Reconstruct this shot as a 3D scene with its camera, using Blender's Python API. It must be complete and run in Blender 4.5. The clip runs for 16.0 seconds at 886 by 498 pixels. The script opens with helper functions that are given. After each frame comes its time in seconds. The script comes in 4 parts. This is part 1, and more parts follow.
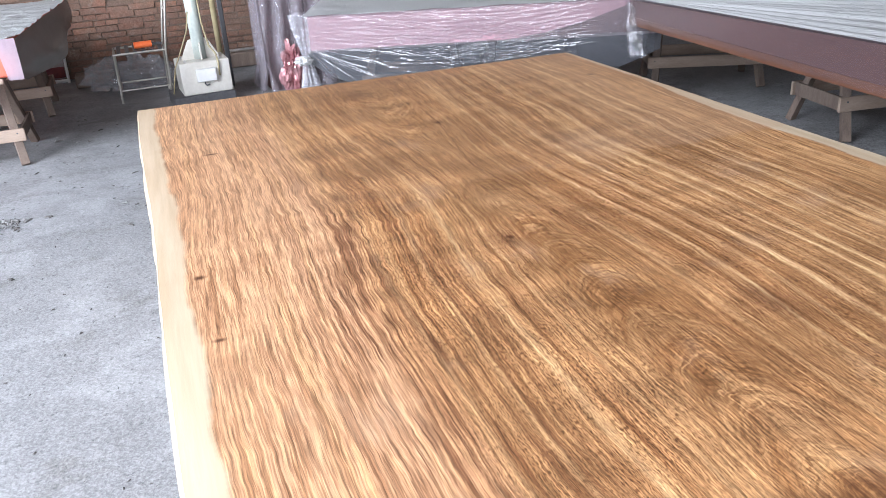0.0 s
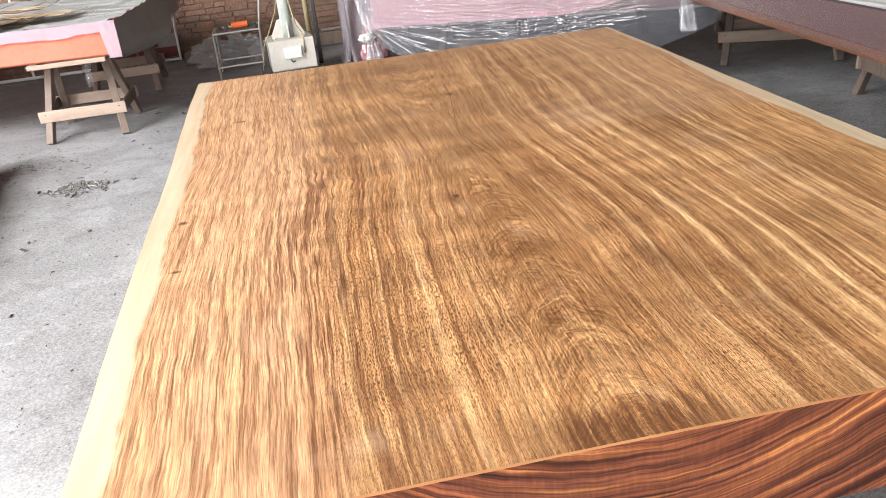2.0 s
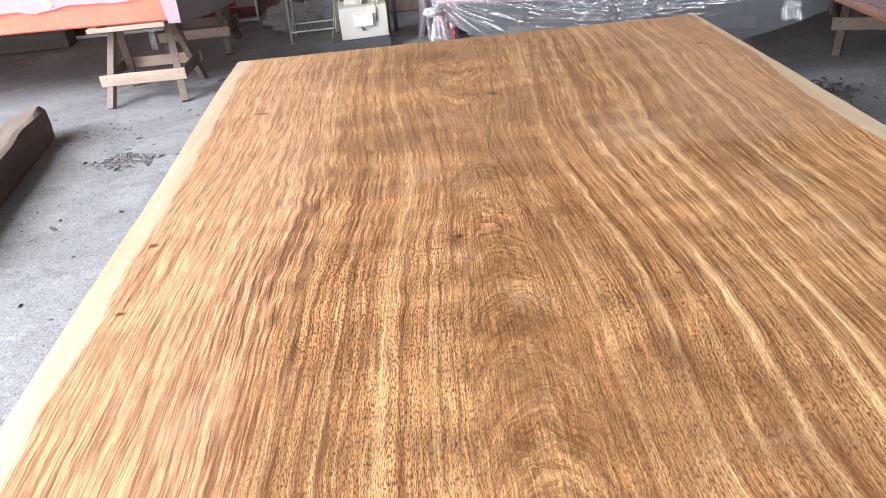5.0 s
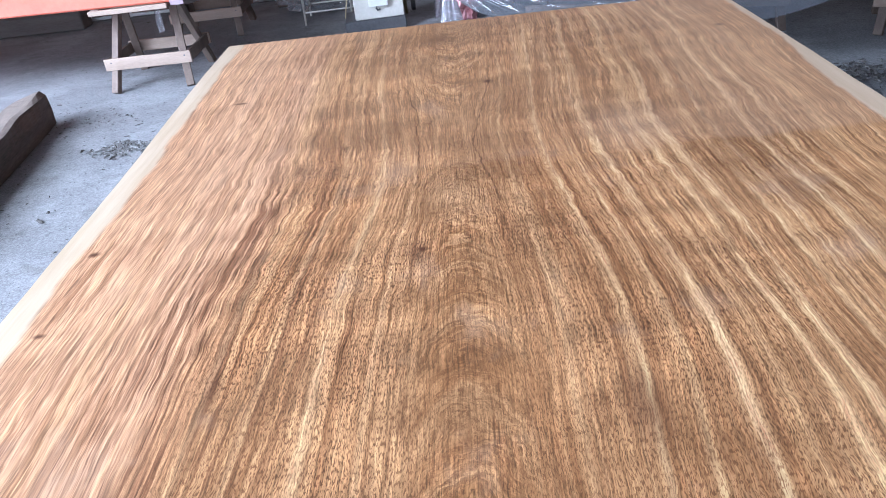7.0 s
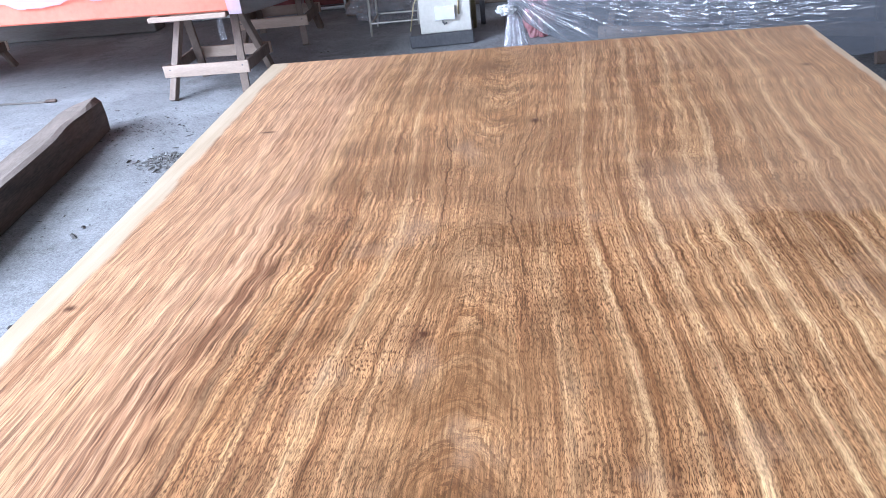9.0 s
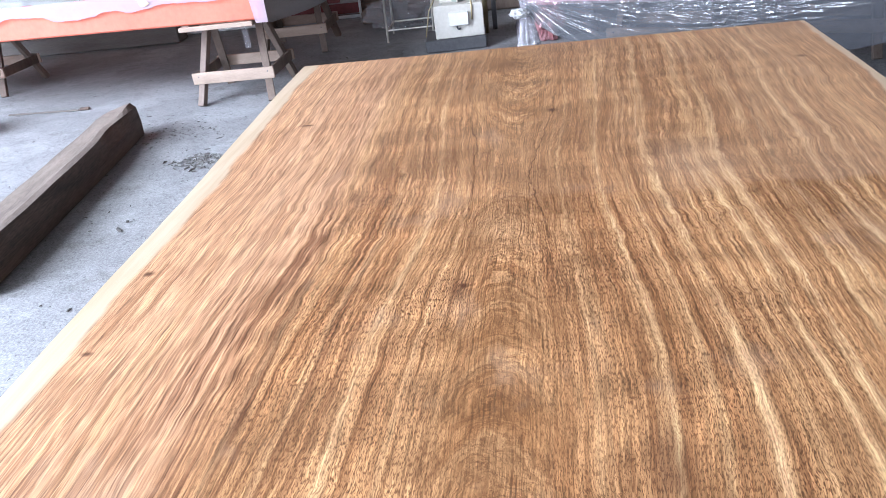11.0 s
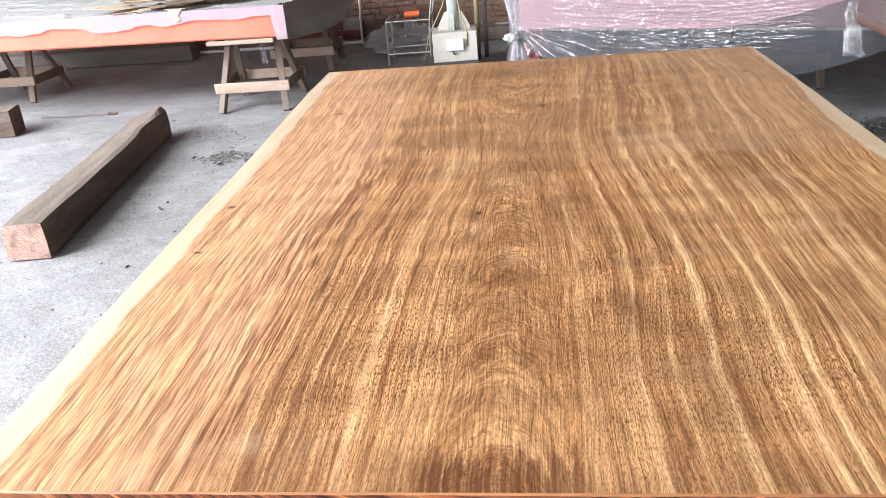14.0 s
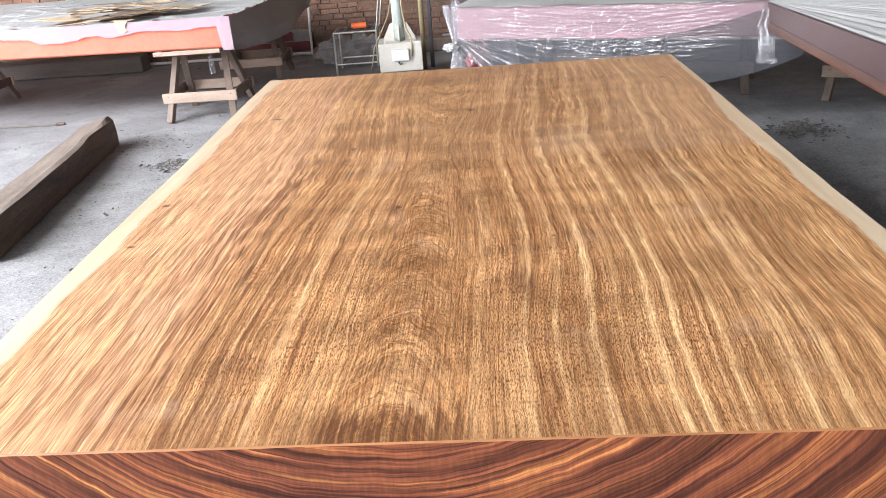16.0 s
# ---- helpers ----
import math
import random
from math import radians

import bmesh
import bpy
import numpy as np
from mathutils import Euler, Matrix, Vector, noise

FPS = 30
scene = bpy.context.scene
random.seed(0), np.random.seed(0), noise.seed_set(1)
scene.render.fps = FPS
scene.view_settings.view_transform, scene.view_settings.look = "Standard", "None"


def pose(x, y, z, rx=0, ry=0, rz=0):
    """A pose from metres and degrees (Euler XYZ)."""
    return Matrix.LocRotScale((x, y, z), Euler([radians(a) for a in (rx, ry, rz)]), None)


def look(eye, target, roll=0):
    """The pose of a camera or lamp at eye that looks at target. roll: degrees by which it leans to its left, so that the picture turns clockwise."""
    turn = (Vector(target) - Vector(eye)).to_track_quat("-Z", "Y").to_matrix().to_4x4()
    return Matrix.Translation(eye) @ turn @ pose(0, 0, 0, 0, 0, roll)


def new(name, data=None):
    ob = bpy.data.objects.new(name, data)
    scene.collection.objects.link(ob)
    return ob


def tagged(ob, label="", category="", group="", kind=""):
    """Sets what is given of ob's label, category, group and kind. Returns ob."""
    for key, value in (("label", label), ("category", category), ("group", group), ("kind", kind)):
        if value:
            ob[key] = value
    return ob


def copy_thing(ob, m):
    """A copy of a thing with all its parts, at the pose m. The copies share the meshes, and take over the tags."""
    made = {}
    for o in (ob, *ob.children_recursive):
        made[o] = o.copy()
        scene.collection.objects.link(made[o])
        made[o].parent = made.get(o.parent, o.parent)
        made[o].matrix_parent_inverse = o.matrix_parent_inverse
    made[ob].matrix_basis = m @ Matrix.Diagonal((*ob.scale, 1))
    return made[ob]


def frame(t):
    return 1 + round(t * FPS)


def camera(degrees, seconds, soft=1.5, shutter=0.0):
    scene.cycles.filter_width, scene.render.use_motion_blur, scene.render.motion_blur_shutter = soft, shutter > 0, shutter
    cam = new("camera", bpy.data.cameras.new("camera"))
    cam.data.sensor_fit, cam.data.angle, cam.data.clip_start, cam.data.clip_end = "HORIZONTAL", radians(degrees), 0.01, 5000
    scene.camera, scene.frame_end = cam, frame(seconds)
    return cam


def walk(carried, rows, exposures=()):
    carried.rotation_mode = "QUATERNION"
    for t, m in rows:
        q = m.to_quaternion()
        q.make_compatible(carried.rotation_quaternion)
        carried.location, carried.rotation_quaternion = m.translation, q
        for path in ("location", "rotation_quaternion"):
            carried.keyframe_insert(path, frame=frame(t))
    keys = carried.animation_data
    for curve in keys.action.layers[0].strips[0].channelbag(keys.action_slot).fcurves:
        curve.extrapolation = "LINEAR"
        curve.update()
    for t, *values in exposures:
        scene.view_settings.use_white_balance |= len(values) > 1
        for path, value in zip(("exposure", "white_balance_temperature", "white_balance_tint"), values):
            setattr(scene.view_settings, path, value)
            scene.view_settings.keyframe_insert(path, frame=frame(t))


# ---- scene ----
import itertools

cam = camera(58.4, 16.0, soft=0.85)
EXPOSURES = [(0.0, 0.56, 6050, 15), (1.0, 0.64, 6550, 15), (2.0, 0.67, 6950, 15), (3.0, 0.69, 6650, 15), (3.7, 0.69, 6300, 15), (5.8, 0.72, 6450, 15), (6.3, 0.65, 6000, 15), (7.0, 0.63, 5250, 15),
             (9.2, 0.73, 5350, 15), (11.5, 0.70, 5700, 15), (12.0, 0.70, 5800, 15), (12.6, 0.69, 6600, 15), (13.5, 0.69, 6500, 15), (14.5, 0.69, 6650, 15), (15.5, 0.70, 7000, 15), (16.0, 0.71, 6550, 15)]
PATH = [
    (0, (-1.076, -0.362, 1.674), (-0.505, 1.363, 0.837), -3.7),
    (0.5, (-1.058, -0.533, 1.658), (-0.68, 1.248, 0.83), -5.4),
    (1, (-0.978, -0.655, 1.686), (-0.698, 1.143, 0.856), -6.5),
    (1.5, (-0.804, -0.721, 1.705), (-0.555, 1.077, 0.866), -6.8),
    (2, (-0.587, -0.771, 1.667), (-0.341, 1.019, 0.809), -6.3),
    (2.5, (-0.498, -0.798, 1.668), (-0.263, 0.988, 0.798), -5.8),
    (3, (-0.468, -0.705, 1.662), (-0.255, 1.08, 0.786), -5.5),
    (3.5, (-0.434, -0.539, 1.68), (-0.265, 1.25, 0.803), -5.7),
    (3.7, (-0.427, -0.492, 1.685), (-0.282, 1.3, 0.808), -5.8),
    (5.8, (-0.059, -0.297, 1.708), (-0.17, 1.458, 0.754), -7.1),
    (6, (-0.026, -0.284, 1.654), (-0.157, 1.476, 0.713), -7.4),
    (6.5, (-0.012, -0.215, 1.638), (-0.14, 1.532, 0.672), -7.4),
    (7, (-0.036, -0.085, 1.651), (-0.14, 1.661, 0.681), -7.2),
    (7.5, (-0.089, 0.031, 1.676), (-0.18, 1.78, 0.71), -7.0),
    (8, (-0.094, 0.101, 1.675), (-0.2, 1.856, 0.723), -6.4),
    (8.5, (0.003, 0.184, 1.661), (-0.175, 1.937, 0.714), -6.3),
    (9, (0.097, 0.263, 1.649), (-0.186, 2.004, 0.707), -6.6),
    (9.2, (0.113, 0.275, 1.646), (-0.203, 2.012, 0.706), -6.6),
    (11.3, (0.061, -0.093, 1.681), (-0.234, 1.665, 0.774), -8.0),
    (11.5, (0.071, -0.135, 1.682), (-0.199, 1.633, 0.786), -7.7),
    (12, (0.14, -0.303, 1.693), (-0.101, 1.483, 0.825), -7.7),
    (12.5, (0.174, -0.472, 1.692), (-0.075, 1.319, 0.837), -7.6),
    (13, (0.141, -0.527, 1.683), (-0.123, 1.265, 0.836), -7.1),
    (13.5, (0.046, -0.649, 1.682), (-0.218, 1.143, 0.835), -6.2),
    (14, (0.009, -0.778, 1.695), (-0.236, 1.022, 0.857), -5.2),
    (14.5, (-0.014, -0.822, 1.695), (-0.226, 0.989, 0.873), -4.5),
    (15, (0.021, -0.838, 1.697), (-0.167, 0.98, 0.886), -4.4),
    (15.5, (0.097, -0.876, 1.696), (-0.053, 0.945, 0.884), -4.3),
    (16, (0.174, -0.966, 1.697), (0.022, 0.853, 0.879), -4.8),
]
walk(cam, [(t, look(eye, target, roll)) for t, eye, target, roll in PATH], EXPOSURES)

# ---- world, daylight, exposure ----
world = bpy.data.worlds.new("sky")
scene.world = world
world.use_nodes = True
wn = world.node_tree.nodes
sky = wn.new("ShaderNodeTexSky")
sky.sky_type, sky.sun_disc = "NISHITA", False
sky.sun_elevation, sky.sun_rotation = radians(50), radians(250)
world.node_tree.links.new(sky.outputs[0], wn["Background"].inputs[0])
wn["Background"].inputs[1].default_value = 0.12
sun = new("sun", bpy.data.lights.new("sun", "SUN"))
sun.data.energy, sun.data.angle, sun.data.color = 0.5, radians(12), (1.0, 0.96, 0.9)
sun.matrix_world = look((-8, 3, 9.5), (0, 0, 0))


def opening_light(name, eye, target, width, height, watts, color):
    """Area lamp for daylight through one unseen opening of the shed."""
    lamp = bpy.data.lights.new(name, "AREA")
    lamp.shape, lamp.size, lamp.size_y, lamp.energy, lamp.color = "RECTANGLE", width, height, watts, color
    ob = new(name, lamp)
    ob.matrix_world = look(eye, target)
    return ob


opening_light("daylight_west", (-9.7, 0.6, 3.6), (0, 0.9, 1.2), 9.8, 3.9, 1600, (0.88, 0.95, 1.0))
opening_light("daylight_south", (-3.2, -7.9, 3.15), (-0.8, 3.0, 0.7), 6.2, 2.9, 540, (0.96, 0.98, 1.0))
# light from above, through a roof opening that is added and out of view
opening_light("added_roof_daylight", (-7.4, -0.9, 5.98), (-6.4, -0.5, 0.0), 3.4, 8.0, 2350, (0.94, 0.98, 1.0))


# ---- measures of the big slab ----
SX0, SX1, SY0, SY1, STOP, STHICK = -1.190, 1.222, 0.325, 4.02, 0.69, 0.255


# ---- materials ----
def material(name, rough=0.6, metal=0.0):
    m = bpy.data.materials.new(name)
    m.use_nodes = True
    b = m.node_tree.nodes["Principled BSDF"]
    b.inputs["Roughness"].default_value, b.inputs["Metallic"].default_value = rough, metal
    return m, m.node_tree, b


def node(tree, kind, ins=None, **props):
    n = tree.nodes.new(kind)
    for key, value in props.items():
        setattr(n, key, value)
    for key, value in (ins or {}).items():
        if isinstance(value, bpy.types.NodeSocket):
            tree.links.new(value, n.inputs[key])
        else:
            n.inputs[key].default_value = value
    return n


def ramp(tree, fac, stops, interpolation="LINEAR"):
    n = tree.nodes.new("ShaderNodeValToRGB")
    n.color_ramp.interpolation = interpolation
    el = n.color_ramp.elements
    while len(el) < len(stops):
        el.new(0.5)
    for e, (p, c) in zip(el, stops):
        e.position = p
        e.color = (*c, 1) if len(c) == 3 else c
    tree.links.new(fac, n.inputs[0])
    return n.outputs[0]


def grey(v):
    return (v, v, v)


def math(tree, op, a, b=0.0, clamp=False):
    return node(tree, "ShaderNodeMath", {0: a, 1: b}, operation=op, use_clamp=clamp).outputs[0]


def mixed(tree, fac, a, b, blend="MIX"):
    n = tree.nodes.new("ShaderNodeMix")
    n.data_type, n.blend_type = "RGBA", blend
    for slot, value in ((0, fac), (6, a), (7, b)):
        if isinstance(value, bpy.types.NodeSocket):
            tree.links.new(value, n.inputs[slot])
        elif slot == 0:
            n.inputs[0].default_value = value
        else:
            n.inputs[slot].default_value = (*value, 1)
    return n.outputs[2]


def noise_tex(tree, vec, scale, detail=4.0, rough=0.55, dist=0.0):
    return node(tree, "ShaderNodeTexNoise", {"Vector": vec, "Scale": scale, "Detail": detail, "Roughness": rough, "Distortion": dist}).outputs[0]


def coords(tree, which="Object"):
    return tree.nodes.new("ShaderNodeTexCoord").outputs[which]


def stretched(tree, vec, sx, sy, sz):
    return node(tree, "ShaderNodeMapping", {"Vector": vec, "Scale": (sx, sy, sz)}).outputs[0]


def relief(tree, bsdf, height, strength=0.3, distance=0.01):
    b = node(tree, "ShaderNodeBump", {"Height": height, "Strength": strength, "Distance": distance})
    tree.links.new(b.outputs[0], bsdf.inputs["Normal"])


def soft_step(tree, value, lo, hi):
    return node(tree, "ShaderNodeMapRange", {0: value, 1: lo, 2: hi, 3: 0.0, 4: 1.0}, interpolation_type="SMOOTHSTEP").outputs[0]


def surface(name, low, high, scale=6.0, fine=60.0, rough=0.7, bump=0.2, metal=0.0, stretch=(1, 1, 1), spec=0.5):
    """A material with variation at two scales."""
    m, t, b = material(name, rough, metal)
    v = stretched(t, coords(t), *stretch)
    big, small = noise_tex(t, v, scale, 5), noise_tex(t, v, fine, 3)
    f = math(t, "ADD", math(t, "MULTIPLY", big, 0.65), math(t, "MULTIPLY", small, 0.35))
    t.links.new(ramp(t, f, [(0.33, low), (0.67, high)]), b.inputs["Base Color"])
    b.inputs["Specular IOR Level"].default_value = spec
    relief(t, b, small, bump, 0.004)
    return m


def concrete():
    m, t, b = material("concrete_floor", 0.8)
    v = coords(t)
    big, mid, fine = noise_tex(t, v, 0.7, 6, 0.6), noise_tex(t, v, 5, 6, 0.65), noise_tex(t, v, 60, 5, 0.7)
    col = ramp(t, big, [(0.3, (0.150, 0.150, 0.154)), (0.7, (0.238, 0.239, 0.243))])
    col = mixed(t, 0.5, col, ramp(t, mid, [(0.3, (0.165, 0.165, 0.172)), (0.5, (0.245, 0.247, 0.255)), (0.72, (0.32, 0.32, 0.325))]))
    # pale dust in clouds, damp and oily stains
    dust = soft_step(t, noise_tex(t, v, 1.3, 8, 0.72), 0.46, 0.62)
    col = mixed(t, math(t, "MULTIPLY", dust, 0.70), col, (0.37, 0.375, 0.385))
    stain = soft_step(t, noise_tex(t, stretched(t, v, 1.0, 1.6, 1), 2.6, 6, 0.68), 0.54, 0.68)
    col = mixed(t, math(t, "MULTIPLY", stain, 0.6), col, (0.125, 0.119, 0.112))
    # trowelled grain, grit, pits
    grain = noise_tex(t, v, 120, 3, 0.6)
    col = mixed(t, 0.34, col, ramp(t, math(t, "ADD", math(t, "MULTIPLY", fine, 0.5), math(t, "MULTIPLY", grain, 0.5)), [(0.36, grey(0.06)), (0.5, grey(0.24)), (0.64, grey(0.46))]))
    rough_patch = soft_step(t, noise_tex(t, v, 2.3, 4), 0.42, 0.60)
    grit = node(t, "ShaderNodeTexVoronoi", {"Vector": v, "Scale": 75.0}).outputs[0]
    specks = soft_step(t, grit, 0.20, 0.06)
    col = mixed(t, math(t, "MULTIPLY", math(t, "MULTIPLY", specks, rough_patch), 0.40), col, (0.09, 0.09, 0.092))
    pits = soft_step(t, noise_tex(t, v, 34, 4, 0.7), 0.59, 0.66)
    col = mixed(t, math(t, "MULTIPLY", pits, 0.60), col, (0.09, 0.09, 0.094))
    t.links.new(col, b.inputs["Base Color"])
    b.inputs["Specular IOR Level"].default_value = 0.25
    relief(t, b, math(t, "ADD", fine, math(t, "MULTIPLY", mid, 0.8)), 0.38, 0.010)
    return m


def spot(tree, vec, x, y, rx, ry):
    """1 inside an oval mark round (x, y), fading to 0."""
    d = node(tree, "ShaderNodeVectorMath", {0: vec, 1: (x, y, STOP)}, operation="SUBTRACT").outputs[0]
    d = node(tree, "ShaderNodeVectorMath", {0: d, 1: (1 / rx, 1 / ry, 1.0)}, operation="MULTIPLY").outputs[0]
    length = node(tree, "ShaderNodeVectorMath", {0: d}, operation="LENGTH").outputs["Value"]
    return ramp(tree, length, [(0.25, grey(1.0)), (1.0, grey(0.0))])


PALE_STREAKS = ((-0.52, 0.010, 0.45), (-0.42, 0.009, 0.5), (-0.303, 0.014, 0.78), (-0.20, 0.008, 0.4), (0.20, 0.010, 0.45), (0.325, 0.013, 0.75), (0.405, 0.009, 0.5), (0.485, 0.021, 1.0),
                (0.56, 0.008, 0.5), (0.635, 0.017, 0.95), (0.69, 0.019, 1.0), (0.79, 0.012, 0.8), (0.85, 0.009, 0.6), (0.93, 0.016, 0.9), (1.01, 0.013, 0.9), (1.12, 0.010, 0.6))


def slab_wood():
    """Satin hardwood: grain lines follow the grain map, arches in the heart, pale streaks, dashes, pores, sapwood rims."""
    m, t, b = material("figured_slab_wood", 0.45)
    b.inputs["Specular IOR Level"].default_value = 0.22
    uv = node(t, "ShaderNodeUVMap", uv_map="grain").outputs[0]
    arcs = node(t, "ShaderNodeSeparateXYZ", {0: node(t, "ShaderNodeUVMap", uv_map="arcs").outputs[0]})
    rims = node(t, "ShaderNodeSeparateXYZ", {0: node(t, "ShaderNodeUVMap", uv_map="rims").outputs[0]})
    cracks = node(t, "ShaderNodeSeparateXYZ", {0: node(t, "ShaderNodeUVMap", uv_map="cracks").outputs[0]})
    obj = coords(t)
    sep = node(t, "ShaderNodeSeparateXYZ", {0: uv})
    u, v = sep.outputs[0], sep.outputs[1]

    def mul(a, c):
        return math(t, "MULTIPLY", a, c)

    def plus(a, c):
        return math(t, "ADD", a, c)

    def less(a, c):
        return math(t, "SUBTRACT", a, c)

    def grain(sx, sy, detail=3, rough=0.6):
        return noise_tex(t, stretched(t, g, sx, sy, 1), 1.0, detail, rough)

    # the grain wanders slowly and ripples in short waves, more so far from the sawn end
    wob = noise_tex(t, stretched(t, uv, 3.0, 1.1, 1), 2.0, 3)
    rip = noise_tex(t, stretched(t, uv, 1.8, 6.5, 1), 2.0, 3)
    edge = plus(u, mul(less(noise_tex(t, stretched(t, uv, 12.0, 1.2, 1), 1.0, 4, 0.6), 0.5), 0.22))
    left = soft_step(t, edge, -0.45, -0.68)
    right = soft_step(t, u, 0.10, 0.45)
    heart = mul(soft_step(t, u, -0.66, -0.46), soft_step(t, u, 1.35, 0.8))
    amp = mul(plus(0.010, mul(soft_step(t, v, 0.9, 2.2), 0.018)), less(1.0, mul(left, 0.45)))
    uu = plus(u, plus(mul(less(wob, 0.5), 0.032), mul(less(rip, 0.5), amp)))
    g = node(t, "ShaderNodeCombineXYZ", {0: uu, 1: v, 2: 0.0}).outputs[0]
    # ground tone, golden brown in the heart and rosy tan beside it
    tone = grain(5.5, 0.45, 3)
    col = ramp(t, tone, [(0.30, (0.350, 0.166, 0.066)), (0.45, (0.455, 0.230, 0.098)), (0.58, (0.525, 0.281, 0.124)), (0.72, (0.59, 0.334, 0.155))])
    rosy = ramp(t, tone, [(0.30, (0.480, 0.256, 0.135)), (0.50, (0.535, 0.302, 0.168)), (0.70, (0.57, 0.334, 0.190))])
    col = mixed(t, mul(left, 0.95), col, rosy)
    # broad and narrow bands
    band = grain(24.0, 0.5, 3, 0.65)
    col = mixed(t, mul(soft_step(t, band, 0.50, 0.66), less(0.46, mul(left, 0.30))), col, (0.165, 0.066, 0.023))
    col = mixed(t, mul(soft_step(t, band, 0.50, 0.34), less(0.50, mul(left, 0.20))), col, (0.62, 0.365, 0.165))
    lines = grain(70.0, 0.9, 3, 0.62)
    col = mixed(t, mul(soft_step(t, lines, 0.53, 0.60), less(0.44, mul(left, 0.20))), col, (0.145, 0.058, 0.021))
    col = mixed(t, mul(soft_step(t, lines, 0.47, 0.38), 0.30), col, (0.62, 0.365, 0.170))
    col = mixed(t, mul(right, 0.14), col, (0.26, 0.120, 0.045))
    # arches in the heart
    q = plus(arcs.outputs[0], mul(less(noise_tex(t, obj, 10.0, 5, 0.6), 0.5), 0.17))
    aq = node(t, "ShaderNodeCombineXYZ", {0: q, 1: mul(u, 0.8), 2: 0.3}).outputs[0]
    broad = noise_tex(t, stretched(t, aq, 17.0, 3.0, 1), 1.0, 3, 0.6)
    thread = noise_tex(t, stretched(t, aq, 85.0, 9.0, 1), 1.0, 3, 0.65)
    arch = ramp(t, broad, [(0.36, (0.36, 0.170, 0.064)), (0.48, (0.47, 0.240, 0.098)), (0.60, (0.58, 0.325, 0.145))])
    arch = mixed(t, mul(soft_step(t, thread, 0.50, 0.56), 0.62), arch, (0.125, 0.050, 0.018))
    col = mixed(t, mul(arcs.outputs[1], 0.78), col, arch)
    for x, y, rx, ry, k in ((-0.11, 1.98, 0.12, 0.22, 0.95), (-0.06, 0.60, 0.10, 0.13, 0.7), (-0.08, 2.62, 0.13, 0.22, 0.35), (-0.20, 3.25, 0.2, 0.25, 0.25), (-0.10, 1.02, 0.07, 0.12, 0.35)):
        col = mixed(t, mul(spot(t, obj, x, y, rx, ry), k), col, (0.50, 0.282, 0.132))
    # dark rims of the nose and of the nested arches before it
    rim_q = plus(arcs.outputs[0], mul(less(noise_tex(t, obj, 16.0, 5, 0.68), 0.5), 0.085))
    pore_seed = soft_step(t, noise_tex(t, obj, 120.0, 3, 0.6), 0.42, 0.56)
    for apex, wide, k in ((2.17, 0.010, 0.75), (2.06, 0.006, 0.45), (1.90, 0.008, 0.35), (1.62, 0.012, 0.45), (1.14, 0.012, 0.55), (0.95, 0.014, 0.65), (0.79, 0.012, 0.6), (0.67, 0.012, 0.7), (0.56, 0.010, 0.4)):
        near_rim = soft_step(t, math(t, "ABSOLUTE", less(rim_q, apex)), wide * 1.9, wide * 0.2)
        side = soft_step(t, v, 2.36, 2.28)
        col = mixed(t, mul(mul(mul(near_rim, side), mul(soft_step(t, arcs.outputs[1], 0.22, 0.7), plus(0.35, mul(pore_seed, 0.65)))), k * 0.72), col, (0.135, 0.052, 0.020))
    # dark dashes: long and thin on the rosy side, short elsewhere
    dash = soft_step(t, grain(58.0, 1.5, 4, 0.66), 0.535, 0.570)
    col = mixed(t, mul(mul(dash, left), 0.60), col, (0.245, 0.112, 0.052))
    hair = soft_step(t, grain(125.0, 2.6, 3, 0.65), 0.545, 0.58)
    col = mixed(t, mul(hair, plus(0.36, mul(left, 0.10))), col, (0.150, 0.062, 0.027))
    fleck = soft_step(t, grain(34.0, 3.2, 4, 0.7), 0.58, 0.66)
    zone = soft_step(t, noise_tex(t, obj, 1.7, 4, 0.6), 0.36, 0.58)
    col = mixed(t, mul(fleck, mul(plus(0.20, mul(zone, 0.35)), less(1.0, mul(left, 0.5)))), col, (0.115, 0.043, 0.018))
    # long dark flames beside the rosy side
    flame = soft_step(t, grain(36.0, 0.9, 4, 0.66), 0.50, 0.56)
    fz = mul(mul(soft_step(t, edge, -0.80, -0.60), soft_step(t, edge, -0.22, -0.46)), plus(0.45, mul(soft_step(t, v, 2.8, 1.6), 0.55)))
    col = mixed(t, mul(mul(flame, fz), 0.70), col, (0.125, 0.047, 0.022))
    # pale streaks, whole near the free side, broken towards the heart
    stops = []
    for c, w, k in PALE_STREAKS:
        stops += [((c - w * 0.9 + 1.4) / 2.8, grey(0.0)), ((c + 1.4) / 2.8, grey(k)), ((c + w * 1.2 + 1.4) / 2.8, grey(0.0))]
    su = plus(u, plus(mul(less(wob, 0.5), 0.022), mul(less(rip, 0.5), amp)))
    place = math(t, "DIVIDE", plus(su, 1.4), 2.8)
    streak = math(t, "MAXIMUM", ramp(t, place, stops[:24], "EASE"), ramp(t, place, stops[24:], "EASE"))
    broken = mul(soft_step(t, grain(16.0, 1.6, 4, 0.68), 0.30, 0.56), less(1.0, mul(mul(soft_step(t, v, 1.6, 3.0), soft_step(t, u, 0.85, 0.65)), 0.45)))
    col = mixed(t, mul(mul(streak, broken), 0.95), col, (0.74, 0.475, 0.235))
    # thin pale lines on the free side
    thin = soft_step(t, grain(38.0, 0.3, 3, 0.6), 0.56, 0.64)
    col = mixed(t, mul(mul(thin, right), 0.55), col, (0.67, 0.42, 0.215))
